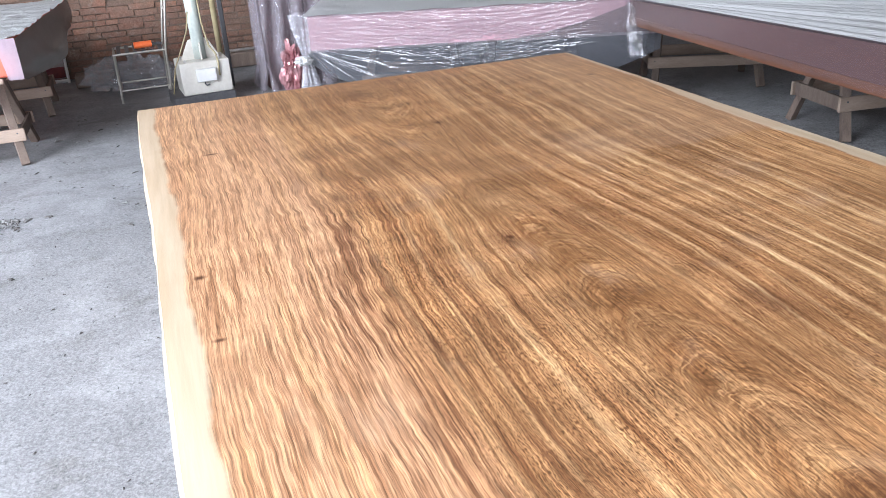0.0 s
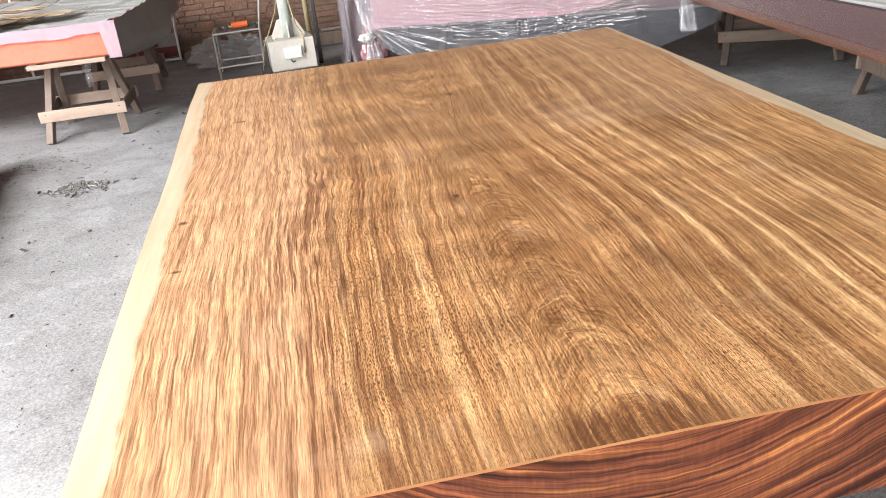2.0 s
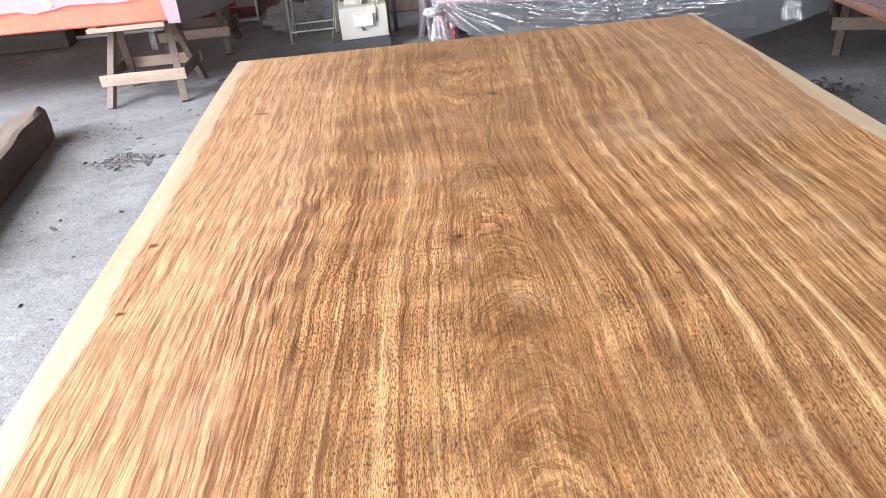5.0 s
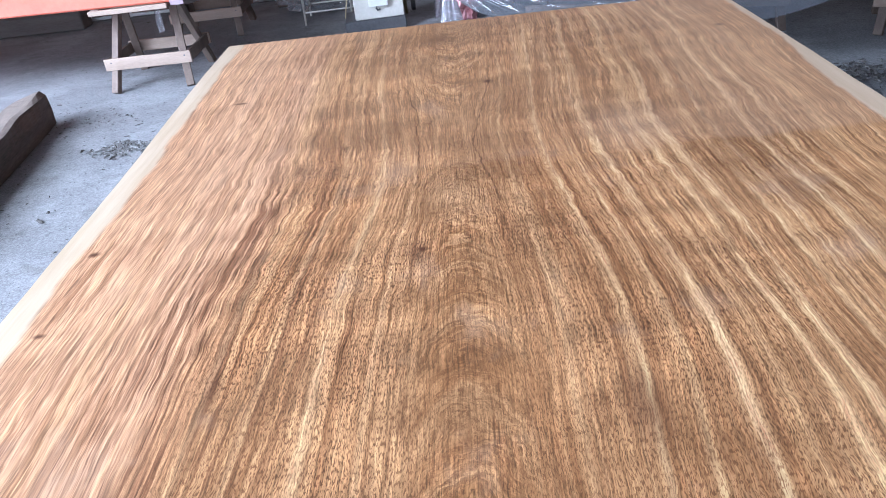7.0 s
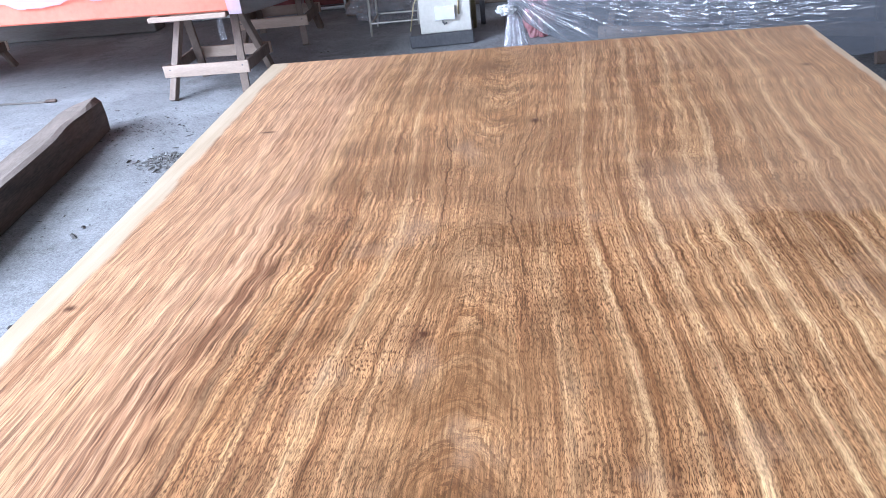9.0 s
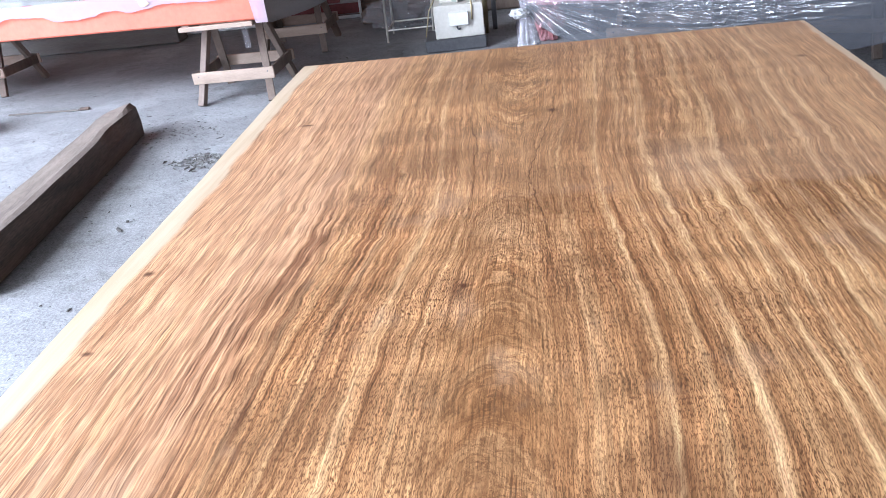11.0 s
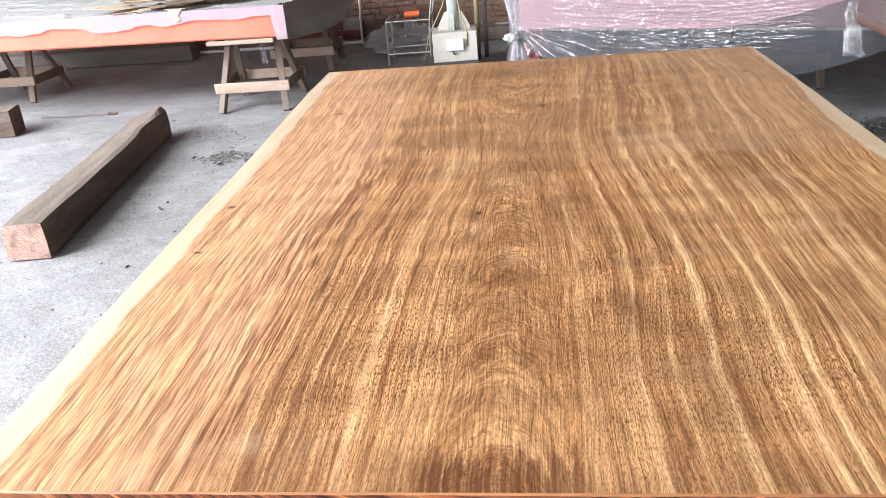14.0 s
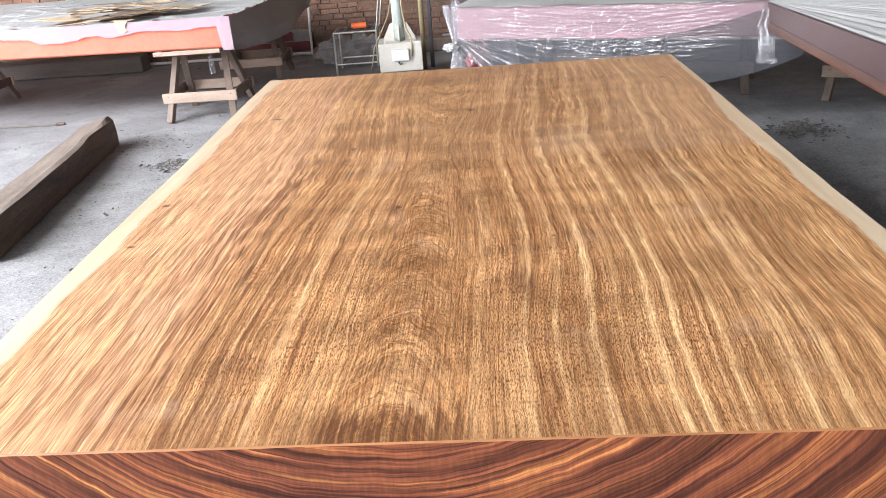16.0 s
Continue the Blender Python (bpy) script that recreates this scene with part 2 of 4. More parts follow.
    # open pores, curled in the heart
    curl = node(t, "ShaderNodeTexNoise", {"Vector": obj, "Scale": 9.0, "Detail": 3.0}).outputs[1]
    bend = node(t, "ShaderNodeVectorMath", {0: curl, 1: (0.022, 0.03, 0.0)}, operation="MULTIPLY").outputs[0]
    pv = node(t, "ShaderNodeVectorMath", {0: g, 1: bend}, operation="ADD").outputs[0]
    pore = soft_step(t, noise_tex(t, stretched(t, pv, 420.0, 72.0, 1), 1.0, 2, 0.6), 0.515, 0.56)
    pa = node(t, "ShaderNodeVectorMath", {0: aq, 1: bend}, operation="ADD").outputs[0]
    pore_arch = soft_step(t, noise_tex(t, stretched(t, pa, 210.0, 75.0, 1), 1.0, 3, 0.65), 0.51, 0.55)
    along = mul(arcs.outputs[1], 0.6)
    pore = plus(mul(pore, less(1.0, along)), mul(pore_arch, along))
    clean = less(1.0, mul(mul(streak, broken), 0.65))
    col = mixed(t, mul(mul(mul(pore, clean), heart), plus(0.52, mul(zone, 0.34))), col, (0.105, 0.039, 0.015))
    fine = grain(230.0, 7.0, 3, 0.7)
    col = mixed(t, 0.60, col, ramp(t, fine, [(0.34, grey(0.10)), (0.66, grey(0.90))]), "OVERLAY")
    # curl across the grain
    curlband = grain(1.6, 7.0, 3, 0.55)
    col = mixed(t, plus(0.14, mul(heart, 0.18)), col, ramp(t, curlband, [(0.36, grey(0.24)), (0.5, grey(0.5)), (0.64, grey(0.76))]), "OVERLAY")
    # patches: deeper oil, dull sanding smears
    deep = soft_step(t, noise_tex(t, stretched(t, obj, 1.0, 0.7, 1), 2.1, 5, 0.6), 0.48, 0.66)
    for x, y, rx, ry, k in ((0.12, 0.84, 0.20, 0.22, 0.8), (0.60, 1.10, 0.25, 0.28, 0.7), (-0.52, 0.95, 0.16, 0.35, 0.7), (0.75, 1.95, 0.26, 0.20, 0.5), (-0.20, 3.75, 0.35, 0.26, 0.9), (0.02, 2.75, 0.08, 0.6, 0.4), (0.38, 0.62, 0.16, 0.16, 0.8), (0.80, 0.55, 0.22, 0.14, 0.7), (0.98, 1.25, 0.14, 0.30, 0.6), (0.22, 1.35, 0.10, 0.35, 0.6)):
        deep = math(t, "MAXIMUM", deep, mul(spot(t, obj, x, y, rx, ry), k))
    col = mixed(t, mul(mul(mul(deep, clean), less(1.0, mul(left, 0.6))), 0.42), col, (0.135, 0.058, 0.020))
    smear = soft_step(t, noise_tex(t, stretched(t, obj, 1.0, 0.8, 1), 4.4, 5, 0.6), 0.56, 0.74)
    smear = math(t, "MAXIMUM", smear, mul(spot(t, obj, 0.47, 2.35, 0.20, 0.28), 0.9))
    col = mixed(t, mul(smear, 0.26), col, (0.47, 0.32, 0.215))
    ragged_v = plus(v, mul(less(grain(46.0, 7.0, 4, 0.7), 0.5), 0.36))
    endmark = mul(soft_step(t, ragged_v, 0.46, 0.39), plus(mul(soft_step(t, u, -0.26, -0.10), mul(soft_step(t, u, 0.26, 0.10), 0.7)), mul(soft_step(t, u, -0.70, -0.45), 0.28)))
    col = mixed(t, mul(endmark, plus(0.40, mul(soft_step(t, lines, 0.35, 0.6), 0.50))), col, (0.095, 0.036, 0.016))
    # knots and dark flames
    for x, y, rx, ry in ((-1.098, 1.80, 0.024, 0.020), (-1.078, 1.415, 0.022, 0.013), (-0.962, 3.016, 0.045, 0.014), (0.04, 2.968, 0.026, 0.03),
                         (-0.205, 1.64, 0.045, 0.075), (-0.19, 1.655, 0.014, 0.018), (-0.72, 0.86, 0.022, 0.10), (-0.67, 1.32, 0.02, 0.10), (-0.60, 1.16, 0.02, 0.09), (1.08, 3.42, 0.03, 0.03),
                         (-0.16, 3.70, 0.10, 0.10), (-0.62, 1.95, 0.03, 0.10), (-0.60, 2.25, 0.03, 0.07), (0.22, 1.02, 0.06, 0.16)):
        col = mixed(t, math(t, "MULTIPLY", spot(t, obj, x, y, rx, ry), 0.55 if ry > 0.06 else 0.9), col, (0.075, 0.027, 0.013))
    # sapwood
    wav = mul(less(noise_tex(t, stretched(t, obj, 0.2, 1, 1), 3.2, 5, 0.6), 0.5), 0.075)
    sl = soft_step(t, plus(rims.outputs[0], wav), 0.090, 0.068)
    sr = soft_step(t, plus(rims.outputs[1], plus(wav, mul(soft_step(t, v, 2.6, 3.3), 0.05))), 0.084, 0.066)
    sap = ramp(t, noise_tex(t, stretched(t, obj, 30, 2.0, 1), 1.0, 4), [(0.3, (0.48, 0.375, 0.250)), (0.7, (0.59, 0.485, 0.350))])
    col = mixed(t, mul(math(t, "MAXIMUM", sl, sr), 0.93), col, sap)
    # a coarser sanded half beyond the middle; its right also carries painted sheen
    far = mul(soft_step(t, plus(v, mul(less(wob, 0.5), 0.12)), 2.14, 2.18), plus(0.25, mul(soft_step(t, u, 0.6, 1.0), 0.75)))
    col = mixed(t, mul(far, 0.30), col, (0.50, 0.315, 0.195))
    # two old cracks
    jag = math(t, "MULTIPLY", math(t, "SUBTRACT", noise_tex(t, obj, 22.0, 4), 0.5), 0.03)
    for out, lo, hi in ((cracks.outputs[0], 2.14, 3.15), (cracks.outputs[1], 1.85, 3.4)):
        d = math(t, "ABSOLUTE", math(t, "ADD", out, jag))
        k = math(t, "MULTIPLY", soft_step(t, d, 0.0034, 0.001), math(t, "MULTIPLY", soft_step(t, v, lo, lo + 0.12), soft_step(t, v, hi, hi - 0.3)))
        col = mixed(t, math(t, "MULTIPLY", k, 0.55), col, (0.055, 0.022, 0.012))
    t.links.new(col, b.inputs["Base Color"])
    t.links.new(ramp(t, math(t, "MAXIMUM", smear, mul(far, 0.5)), [(0.0, grey(0.40)), (1.0, grey(0.55))]), b.inputs["Roughness"])
    relief(t, b, math(t, "SUBTRACT", fine, pore), 0.12, 0.002)
    return m


def end_grain():
    """Freshly sawn end: growth rings round a pith that lies above the slab."""
    m, t, b = material("sawn_end_grain", 0.5)
    b.inputs["Specular IOR Level"].default_value = 0.2
    obj = coords(t)
    d = node(t, "ShaderNodeVectorMath", {0: obj, 1: (-0.08, 0.0, STOP + 0.72)}, operation="SUBTRACT").outputs[0]
    d = node(t, "ShaderNodeVectorMath", {0: d, 1: (1.0, 0.0, 1.0)}, operation="MULTIPLY").outputs[0]
    r = node(t, "ShaderNodeVectorMath", {0: d}, operation="LENGTH").outputs["Value"]
    r = math(t, "ADD", r, math(t, "MULTIPLY", math(t, "SUBTRACT", noise_tex(t, obj, 3.0, 4), 0.5), 0.05))
    sep = node(t, "ShaderNodeSeparateXYZ", {0: obj})
    g = node(t, "ShaderNodeCombineXYZ", {0: r, 1: math(t, "MULTIPLY", sep.outputs[0], 0.12), 2: 0.0}).outputs[0]
    big, mid = noise_tex(t, stretched(t, g, 42, 14, 1), 1.0, 3, 0.65), noise_tex(t, stretched(t, g, 120, 12, 1), 1.0, 3, 0.65)
    tick = noise_tex(t, stretched(t, obj, 130, 1, 24), 1.0, 3)
    col = ramp(t, big, [(0.34, (0.060, 0.018, 0.011)), (0.47, (0.15, 0.046, 0.024)), (0.58, (0.25, 0.080, 0.033)), (0.70, (0.52, 0.21, 0.070))])
    col = mixed(t, 0.85, col, ramp(t, mid, [(0.34, grey(0.10)), (0.5, grey(0.48)), (0.66, grey(0.92))]), "OVERLAY")
    ring = noise_tex(t, stretched(t, g, 16, 5, 1), 1.0, 3, 0.65)
    col = mixed(t, math(t, "MULTIPLY", soft_step(t, ring, 0.58, 0.66), 0.55), col, (0.60, 0.25, 0.085))
    col = mixed(t, math(t, "MULTIPLY", soft_step(t, ring, 0.44, 0.36), 0.6), col, (0.045, 0.014, 0.009))
    col = mixed(t, 0.3, col, ramp(t, tick, [(0.3, grey(0.25)), (0.7, grey(0.75))]), "OVERLAY")
    rim = soft_step(t, math(t, "ABSOLUTE", sep.outputs[0]), 0.86, 1.12)
    col = mixed(t, math(t, "MULTIPLY", rim, 0.6), col, (0.48, 0.19, 0.075))
    t.links.new(col, b.inputs["Base Color"])
    relief(t, b, tick, 0.12, 0.002)
    return m


def brick_mat(name, joined):
    m, t, b = material(name, 0.88)
    rnd = node(t, "ShaderNodeNewGeometry").outputs["Random Per Island"] if joined else node(t, "ShaderNodeObjectInfo").outputs["Random"]
    base = ramp(t, rnd, [(0.0, (0.13, 0.056, 0.037)), (0.25, (0.27, 0.098, 0.054)), (0.45, (0.19, 0.088, 0.057)), (0.65, (0.36, 0.140, 0.072)), (0.85, (0.24, 0.128, 0.087)), (1.0, (0.11, 0.062, 0.046))])
    geo = node(t, "ShaderNodeNewGeometry").outputs["Position"]
    st = noise_tex(t, geo, 2.6, 8, 0.75, 0.8)
    col = mixed(t, ramp(t, st, [(0.40, grey(0.0)), (0.60, grey(0.9))]), base, (0.165, 0.092, 0.060))
    col = mixed(t, ramp(t, noise_tex(t, geo, 11.0, 6, 0.7), [(0.55, grey(0.0)), (0.68, grey(0.6))]), col, (0.33, 0.28, 0.24))
    col = mixed(t, 0.40, col, ramp(t, noise_tex(t, geo, 55, 5, 0.65), [(0.3, (0.03, 0.022, 0.018)), (0.7, (0.30, 0.22, 0.17))]))
    t.links.new(col, b.inputs["Base Color"])
    relief(t, b, noise_tex(t, geo, 90, 4), 0.5, 0.006)
    return m


def film_mat(name, tint, clear, rough=0.12, gloss=0.12, crease=0.6):
    """Thin polythene: see-through by the share clear, the rest milky, with a gloss over it."""
    m, t, b = material(name, rough)
    t.nodes.remove(b)
    out = t.nodes["Material Output"]
    geo = node(t, "ShaderNodeNewGeometry").outputs["Position"]
    wr = noise_tex(t, geo, 7.0, 5, 0.6, 1.2)
    fold = noise_tex(t, stretched(t, geo, 1, 1, 4.5), 24.0, 5, 0.65, 0.6)
    bump = node(t, "ShaderNodeBump", {"Height": math(t, "ADD", wr, math(t, "MULTIPLY", fold, 0.6)), "Strength": crease, "Distance": 0.02}).outputs[0]
    milk = node(t, "ShaderNodeBsdfDiffuse", {"Color": (*tint, 1), "Normal": bump})
    shine = node(t, "ShaderNodeBsdfGlossy", {"Color": (1, 1, 1, 1), "Roughness": rough, "Normal": bump})
    tr = node(t, "ShaderNodeBsdfTransparent")
    haze = math(t, "ADD", math(t, "MULTIPLY", math(t, "SUBTRACT", wr, 0.5), 0.5 * min(clear, 1 - clear)), 1.0 - clear, True)
    body = node(t, "ShaderNodeMixShader", {0: haze})
    t.links.new(tr.outputs[0], body.inputs[1])
    t.links.new(milk.outputs[0], body.inputs[2])
    lw = node(t, "ShaderNodeLayerWeight", {"Blend": 0.25, "Normal": bump}).outputs[0]
    mix = node(t, "ShaderNodeMixShader", {0: math(t, "MULTIPLY", math(t, "ADD", 0.6, math(t, "MULTIPLY", lw, 2.5)), gloss, True)})
    t.links.new(body.outputs[0], mix.inputs[1])
    t.links.new(shine.outputs[0], mix.inputs[2])
    t.links.new(mix.outputs[0], out.inputs[0])
    return m


def sawn_face():
    """Pinkish log end with slanting saw marks and grey weathering."""
    m, t, b = material("pale_sawn_log_end", 0.85)
    v = coords(t)
    w = node(t, "ShaderNodeTexWave", {"Vector": node(t, "ShaderNodeMapping", {"Vector": v, "Rotation": (0.0, 0.7, 0.0)}).outputs[0], "Scale": 22.0, "Distortion": 9.0, "Detail": 3.0, "Detail Scale": 3.0}).outputs[1]
    col = ramp(t, w, [(0.1, (0.32, 0.165, 0.125)), (0.6, (0.47, 0.275, 0.22)), (0.95, (0.62, 0.43, 0.36))])
    col = mixed(t, ramp(t, noise_tex(t, v, 14, 5, 0.6), [(0.48, grey(0.0)), (0.62, grey(0.7))]), col, (0.16, 0.115, 0.095))
    t.links.new(col, b.inputs["Base Color"])
    relief(t, b, w, 0.5, 0.006)
    return m


CONCRETE = concrete()
SLAB = slab_wood()
BRICK = brick_mat("fired_brick", False)
BRICK_JOINED = brick_mat("fired_brick_run", True)
END_GRAIN = end_grain()
EDGE_WOOD = surface("pale_arris_wood", (0.27, 0.115, 0.047), (0.40, 0.19, 0.08), 8, 60, 0.4, 0.05, stretch=(0.5, 3, 3))
MORTAR = surface("lime_mortar", (0.10, 0.070, 0.052), (0.20, 0.150, 0.118), 4, 50, 1.0, 0.5)
# plaster and roofing are out of view, dark to hold down bounced light
PLASTER = surface("rough_plaster", (0.065, 0.06, 0.058), (0.11, 0.105, 0.10), 1.5, 30, 0.9, 0.3)
ROOFING = surface("roof_sheet", (0.045, 0.045, 0.045), (0.08, 0.08, 0.08), 2, 20, 0.6, 0.1)
PINE = surface("weathered_softwood", (0.11, 0.080, 0.064), (0.22, 0.165, 0.13), 5, 60, 0.75, 0.25, stretch=(3, 3, 0.5))
PINE_PALE = surface("pale_softwood_board", (0.27, 0.20, 0.155), (0.42, 0.32, 0.25), 5, 60, 0.75, 0.2, stretch=(0.6, 3, 3))
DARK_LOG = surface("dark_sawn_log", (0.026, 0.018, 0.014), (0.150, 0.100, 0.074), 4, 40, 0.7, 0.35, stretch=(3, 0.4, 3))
ORANGE_PAPER = surface("orange_paper", (0.50, 0.108, 0.060), (0.60, 0.158, 0.095), 2, 25, 0.6, 0.1)
PINK_FOAM = surface("pink_foam_sheet", (0.29, 0.150, 0.172), (0.37, 0.215, 0.242), 2, 30, 0.65, 0.1)
PURPLE_WOOD = surface("plum_brown_wood", (0.036, 0.015, 0.013), (0.070, 0.030, 0.024), 2, 30, 0.45, 0.1, stretch=(3, 0.3, 3))
WHITE_STEEL = surface("off_white_paint", (0.53, 0.50, 0.44), (0.66, 0.635, 0.575), 4, 40, 0.5, 0.08)
DARK_STEEL = surface("dark_steel", (0.05, 0.05, 0.055), (0.10, 0.10, 0.105), 5, 50, 0.5, 0.1)
CHAIR_STEEL = surface("dull_bright_steel", (0.36, 0.34, 0.30), (0.55, 0.53, 0.48), 8, 70, 0.42, 0.05, metal=0.7)
CHROME = surface("worn_bright_steel", (0.55, 0.54, 0.52), (0.75, 0.74, 0.72), 8, 70, 0.3, 0.05, metal=0.9)
CARDBOARD = surface("torn_cardboard", (0.38, 0.27, 0.165), (0.56, 0.42, 0.28), 5, 50, 0.85, 0.2)
FILM = film_mat("clear_polythene", (0.38, 0.33, 0.365), 0.74, 0.19, 0.17, 0.16)
# the same film below the slab; its dark tint holds the shade there
FILM_SHADED = film_mat("shade_tinted_polythene", (0.085, 0.088, 0.098), 0.22, 0.17, 0.20, 0.06)
FILM_MILKY = film_mat("milky_polythene", (0.47, 0.47, 0.46), 0.10, 0.3, 0.06)
FILM_DUSTY = film_mat("dusty_pale_polythene", (0.39, 0.395, 0.39), 0.10, 0.3, 0.05)
FILM_GREY = film_mat("dusty_polythene", (0.26, 0.255, 0.245), 0.25, 0.4, 0.02)
GREY_JOINT = surface("grey_joint", (0.22, 0.19, 0.18), (0.36, 0.32, 0.30), 6, 40, 0.8, 0.2)
RED_PAINT = surface("red_paint", (0.10, 0.016, 0.018), (0.20, 0.036, 0.036), 6, 40, 0.6, 0.1)
WHITE_PAINT = surface("white_paint", (0.68, 0.68, 0.66), (0.82, 0.82, 0.80), 6, 40, 0.5, 0.05)
ORANGE_PLASTIC = surface("orange_plastic", (0.80, 0.13, 0.03), (0.9, 0.2, 0.06), 8, 60, 0.4, 0.02)
YELLOW = surface("yellowed_pipe", (0.30, 0.245, 0.13), (0.44, 0.37, 0.22), 6, 40, 0.5, 0.05)
PALE_TUBE = surface("pale_green_tube", (0.36, 0.40, 0.37), (0.52, 0.56, 0.50), 4, 40, 0.35, 0.05)


FILM_WHITE = film_mat("white_film", (0.40, 0.315, 0.36), 0.26, 0.5, 0.0, 0.3)
FILM_BUNDLE = film_mat("hanging_polythene", (0.40, 0.36, 0.40), 0.62, 0.2, 0.06)
FILM_WAD = film_mat("crumpled_polythene", (0.50, 0.50, 0.52), 0.70, 0.14, 0.10)
FILM_FOLDED = film_mat("folded_clear_film", (0.44, 0.43, 0.46), 0.66, 0.10, 0.09)
FILM_TAIL = film_mat("creased_clear_film", (0.36, 0.36, 0.38), 0.90, 0.09, 0.18, 0.8)
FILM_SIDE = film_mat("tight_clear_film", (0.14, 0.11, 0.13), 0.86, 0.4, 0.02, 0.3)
CARDBOARD_DARK = surface("stained_cardboard", (0.10, 0.07, 0.05), (0.22, 0.16, 0.11), 5, 50, 0.85, 0.2)
LOG_END = sawn_face()
# dust colour, lightened further to paint in the light from above
LOG_TOP = surface("dusty_lit_top_face", (0.075, 0.056, 0.043), (0.240, 0.194, 0.160), 2.5, 45, 0.85, 0.3, stretch=(3, 0.5, 3))
FOIL = surface("red_foil", (0.25, 0.05, 0.06), (0.6, 0.35, 0.36), 9, 60, 0.25, 0.3, metal=0.5)
PALE_BEAM = surface("pale_grey_timber", (0.10, 0.085, 0.074), (0.19, 0.165, 0.145), 3, 40, 0.8, 0.2, stretch=(0.4, 3, 3))
RUBBLE = surface("plaster_crumbs", (0.13, 0.13, 0.13), (0.25, 0.25, 0.245), 20, 80, 0.9, 0.2)
RUBBLE_DARK = surface("dark_crumbs", (0.05, 0.046, 0.042), (0.13, 0.122, 0.115), 20, 80, 0.9, 0.2)


# ---- mesh helpers ----
def mesh_of(bm, name, mat, smooth=False):
    me = bpy.data.meshes.new(name)
    bm.to_mesh(me)
    bm.free()
    for m in (mat if isinstance(mat, (list, tuple)) else [mat]):
        me.materials.append(m)
    if smooth:
        for p in me.polygons:
            p.use_smooth = True
    return me


def part(name, bm, mat, parent=None, label="", smooth=False):
    ob = new(name, mesh_of(bm, name, mat, smooth))
    if parent:
        ob.parent = parent
    if label:
        ob["label"] = label
    return ob


def thing(name, label, category, at=(0, 0, 0), turn=0.0, group="", kind=""):
    ob = new(name)
    ob.empty_display_size = 0.1
    ob.matrix_world = pose(*at, 0, 0, turn)
    return tagged(ob, label, category, group, kind)


def box(x0, x1, y0, y1, z0, z1, bevel=0.004, bm=None):
    own = bm is None
    bm = bm or bmesh.new()
    m = Matrix.Translation(((x0 + x1) / 2, (y0 + y1) / 2, (z0 + z1) / 2)) @ Matrix.Diagonal((x1 - x0, y1 - y0, z1 - z0, 1))
    r = bmesh.ops.create_cube(bm, size=1, matrix=m)
    if bevel and own:
        bmesh.ops.bevel(bm, geom=bm.edges[:], offset=bevel, segments=1, affect="EDGES")
    return bm


def bar(a, b, w, h, bevel=0.003, up=(0, 0, 1)):
    """A squared timber from a to b."""
    a, b = Vector(a), Vector(b)
    d = b - a
    zax = d.normalized()
    xax = Vector(up).cross(zax)
    if xax.length < 1e-4:
        xax = Vector((1, 0, 0))
    xax.normalize()
    yax = zax.cross(xax)
    rot = Matrix((xax, yax, zax)).transposed().to_4x4()
    bm = bmesh.new()
    bmesh.ops.create_cube(bm, size=1, matrix=Matrix.Translation((a + b) / 2) @ rot @ Matrix.Diagonal((w, h, d.length, 1)))
    if bevel:
        bmesh.ops.bevel(bm, geom=bm.edges[:], offset=bevel, segments=1, affect="EDGES")
    return bm


def rod(points, radius, sides=10):
    """A round tube through points."""
    bm = bmesh.new()
    pts = [Vector(p) for p in points]
    rings = []
    for i, p in enumerate(pts):
        d = (pts[min(i + 1, len(pts) - 1)] - pts[max(i - 1, 0)]).normalized()
        q = d.to_track_quat("Z", "Y")
        rings.append([bm.verts.new(p + q @ Vector((radius * np.cos(k * 6.28318 / sides), radius * np.sin(k * 6.28318 / sides), 0))) for k in range(sides)])
    for r0, r1 in zip(rings, rings[1:]):
        for k in range(sides):
            bm.faces.new((r0[k], r0[(k + 1) % sides], r1[(k + 1) % sides], r1[k]))
    bm.faces.new(rings[0][::-1])
    bm.faces.new(rings[-1])
    return bm


def sheet(fn, nu, nv):
    """A surface fn(a, b) over the unit square."""
    bm = bmesh.new()
    g = [[bm.verts.new(fn(i / nu, j / nv)) for j in range(nv + 1)] for i in range(nu + 1)]
    for i in range(nu):
        for j in range(nv):
            bm.faces.new((g[i][j], g[i + 1][j], g[i + 1][j + 1], g[i][j + 1]))
    return bm


def wave(x, y, z=0.0):
    return noise.noise(Vector((x, y, z)))


# ---- the shed ----
floor = part("floor", sheet(lambda a, b: (-14 + 28 * a, -12 + 26 * b, 0.006 * wave(a * 40, b * 40) - 0.004), 60, 60), CONCRETE, smooth=True)
tagged(floor, "dusty grey concrete workshop floor with grit and stains", "floor", kind="structure")
WALL_Y = 9.0
wall_back = part("wall_north", box(-12, 10, WALL_Y + 0.012, WALL_Y + 0.25, 0, 6.0, 0), MORTAR)
tagged(wall_back, "old unplastered red brick wall with pale mortar", "wall", kind="structure")
# unseen walls, added to enclose the shed and shape its daylight
wall_right = part("wall_east", box(10, 10.25, -8, 9.25, 0, 6.0, 0), PLASTER)
tagged(wall_right, "unseen shed wall, dark rough plaster assumed", "wall", kind="structure")


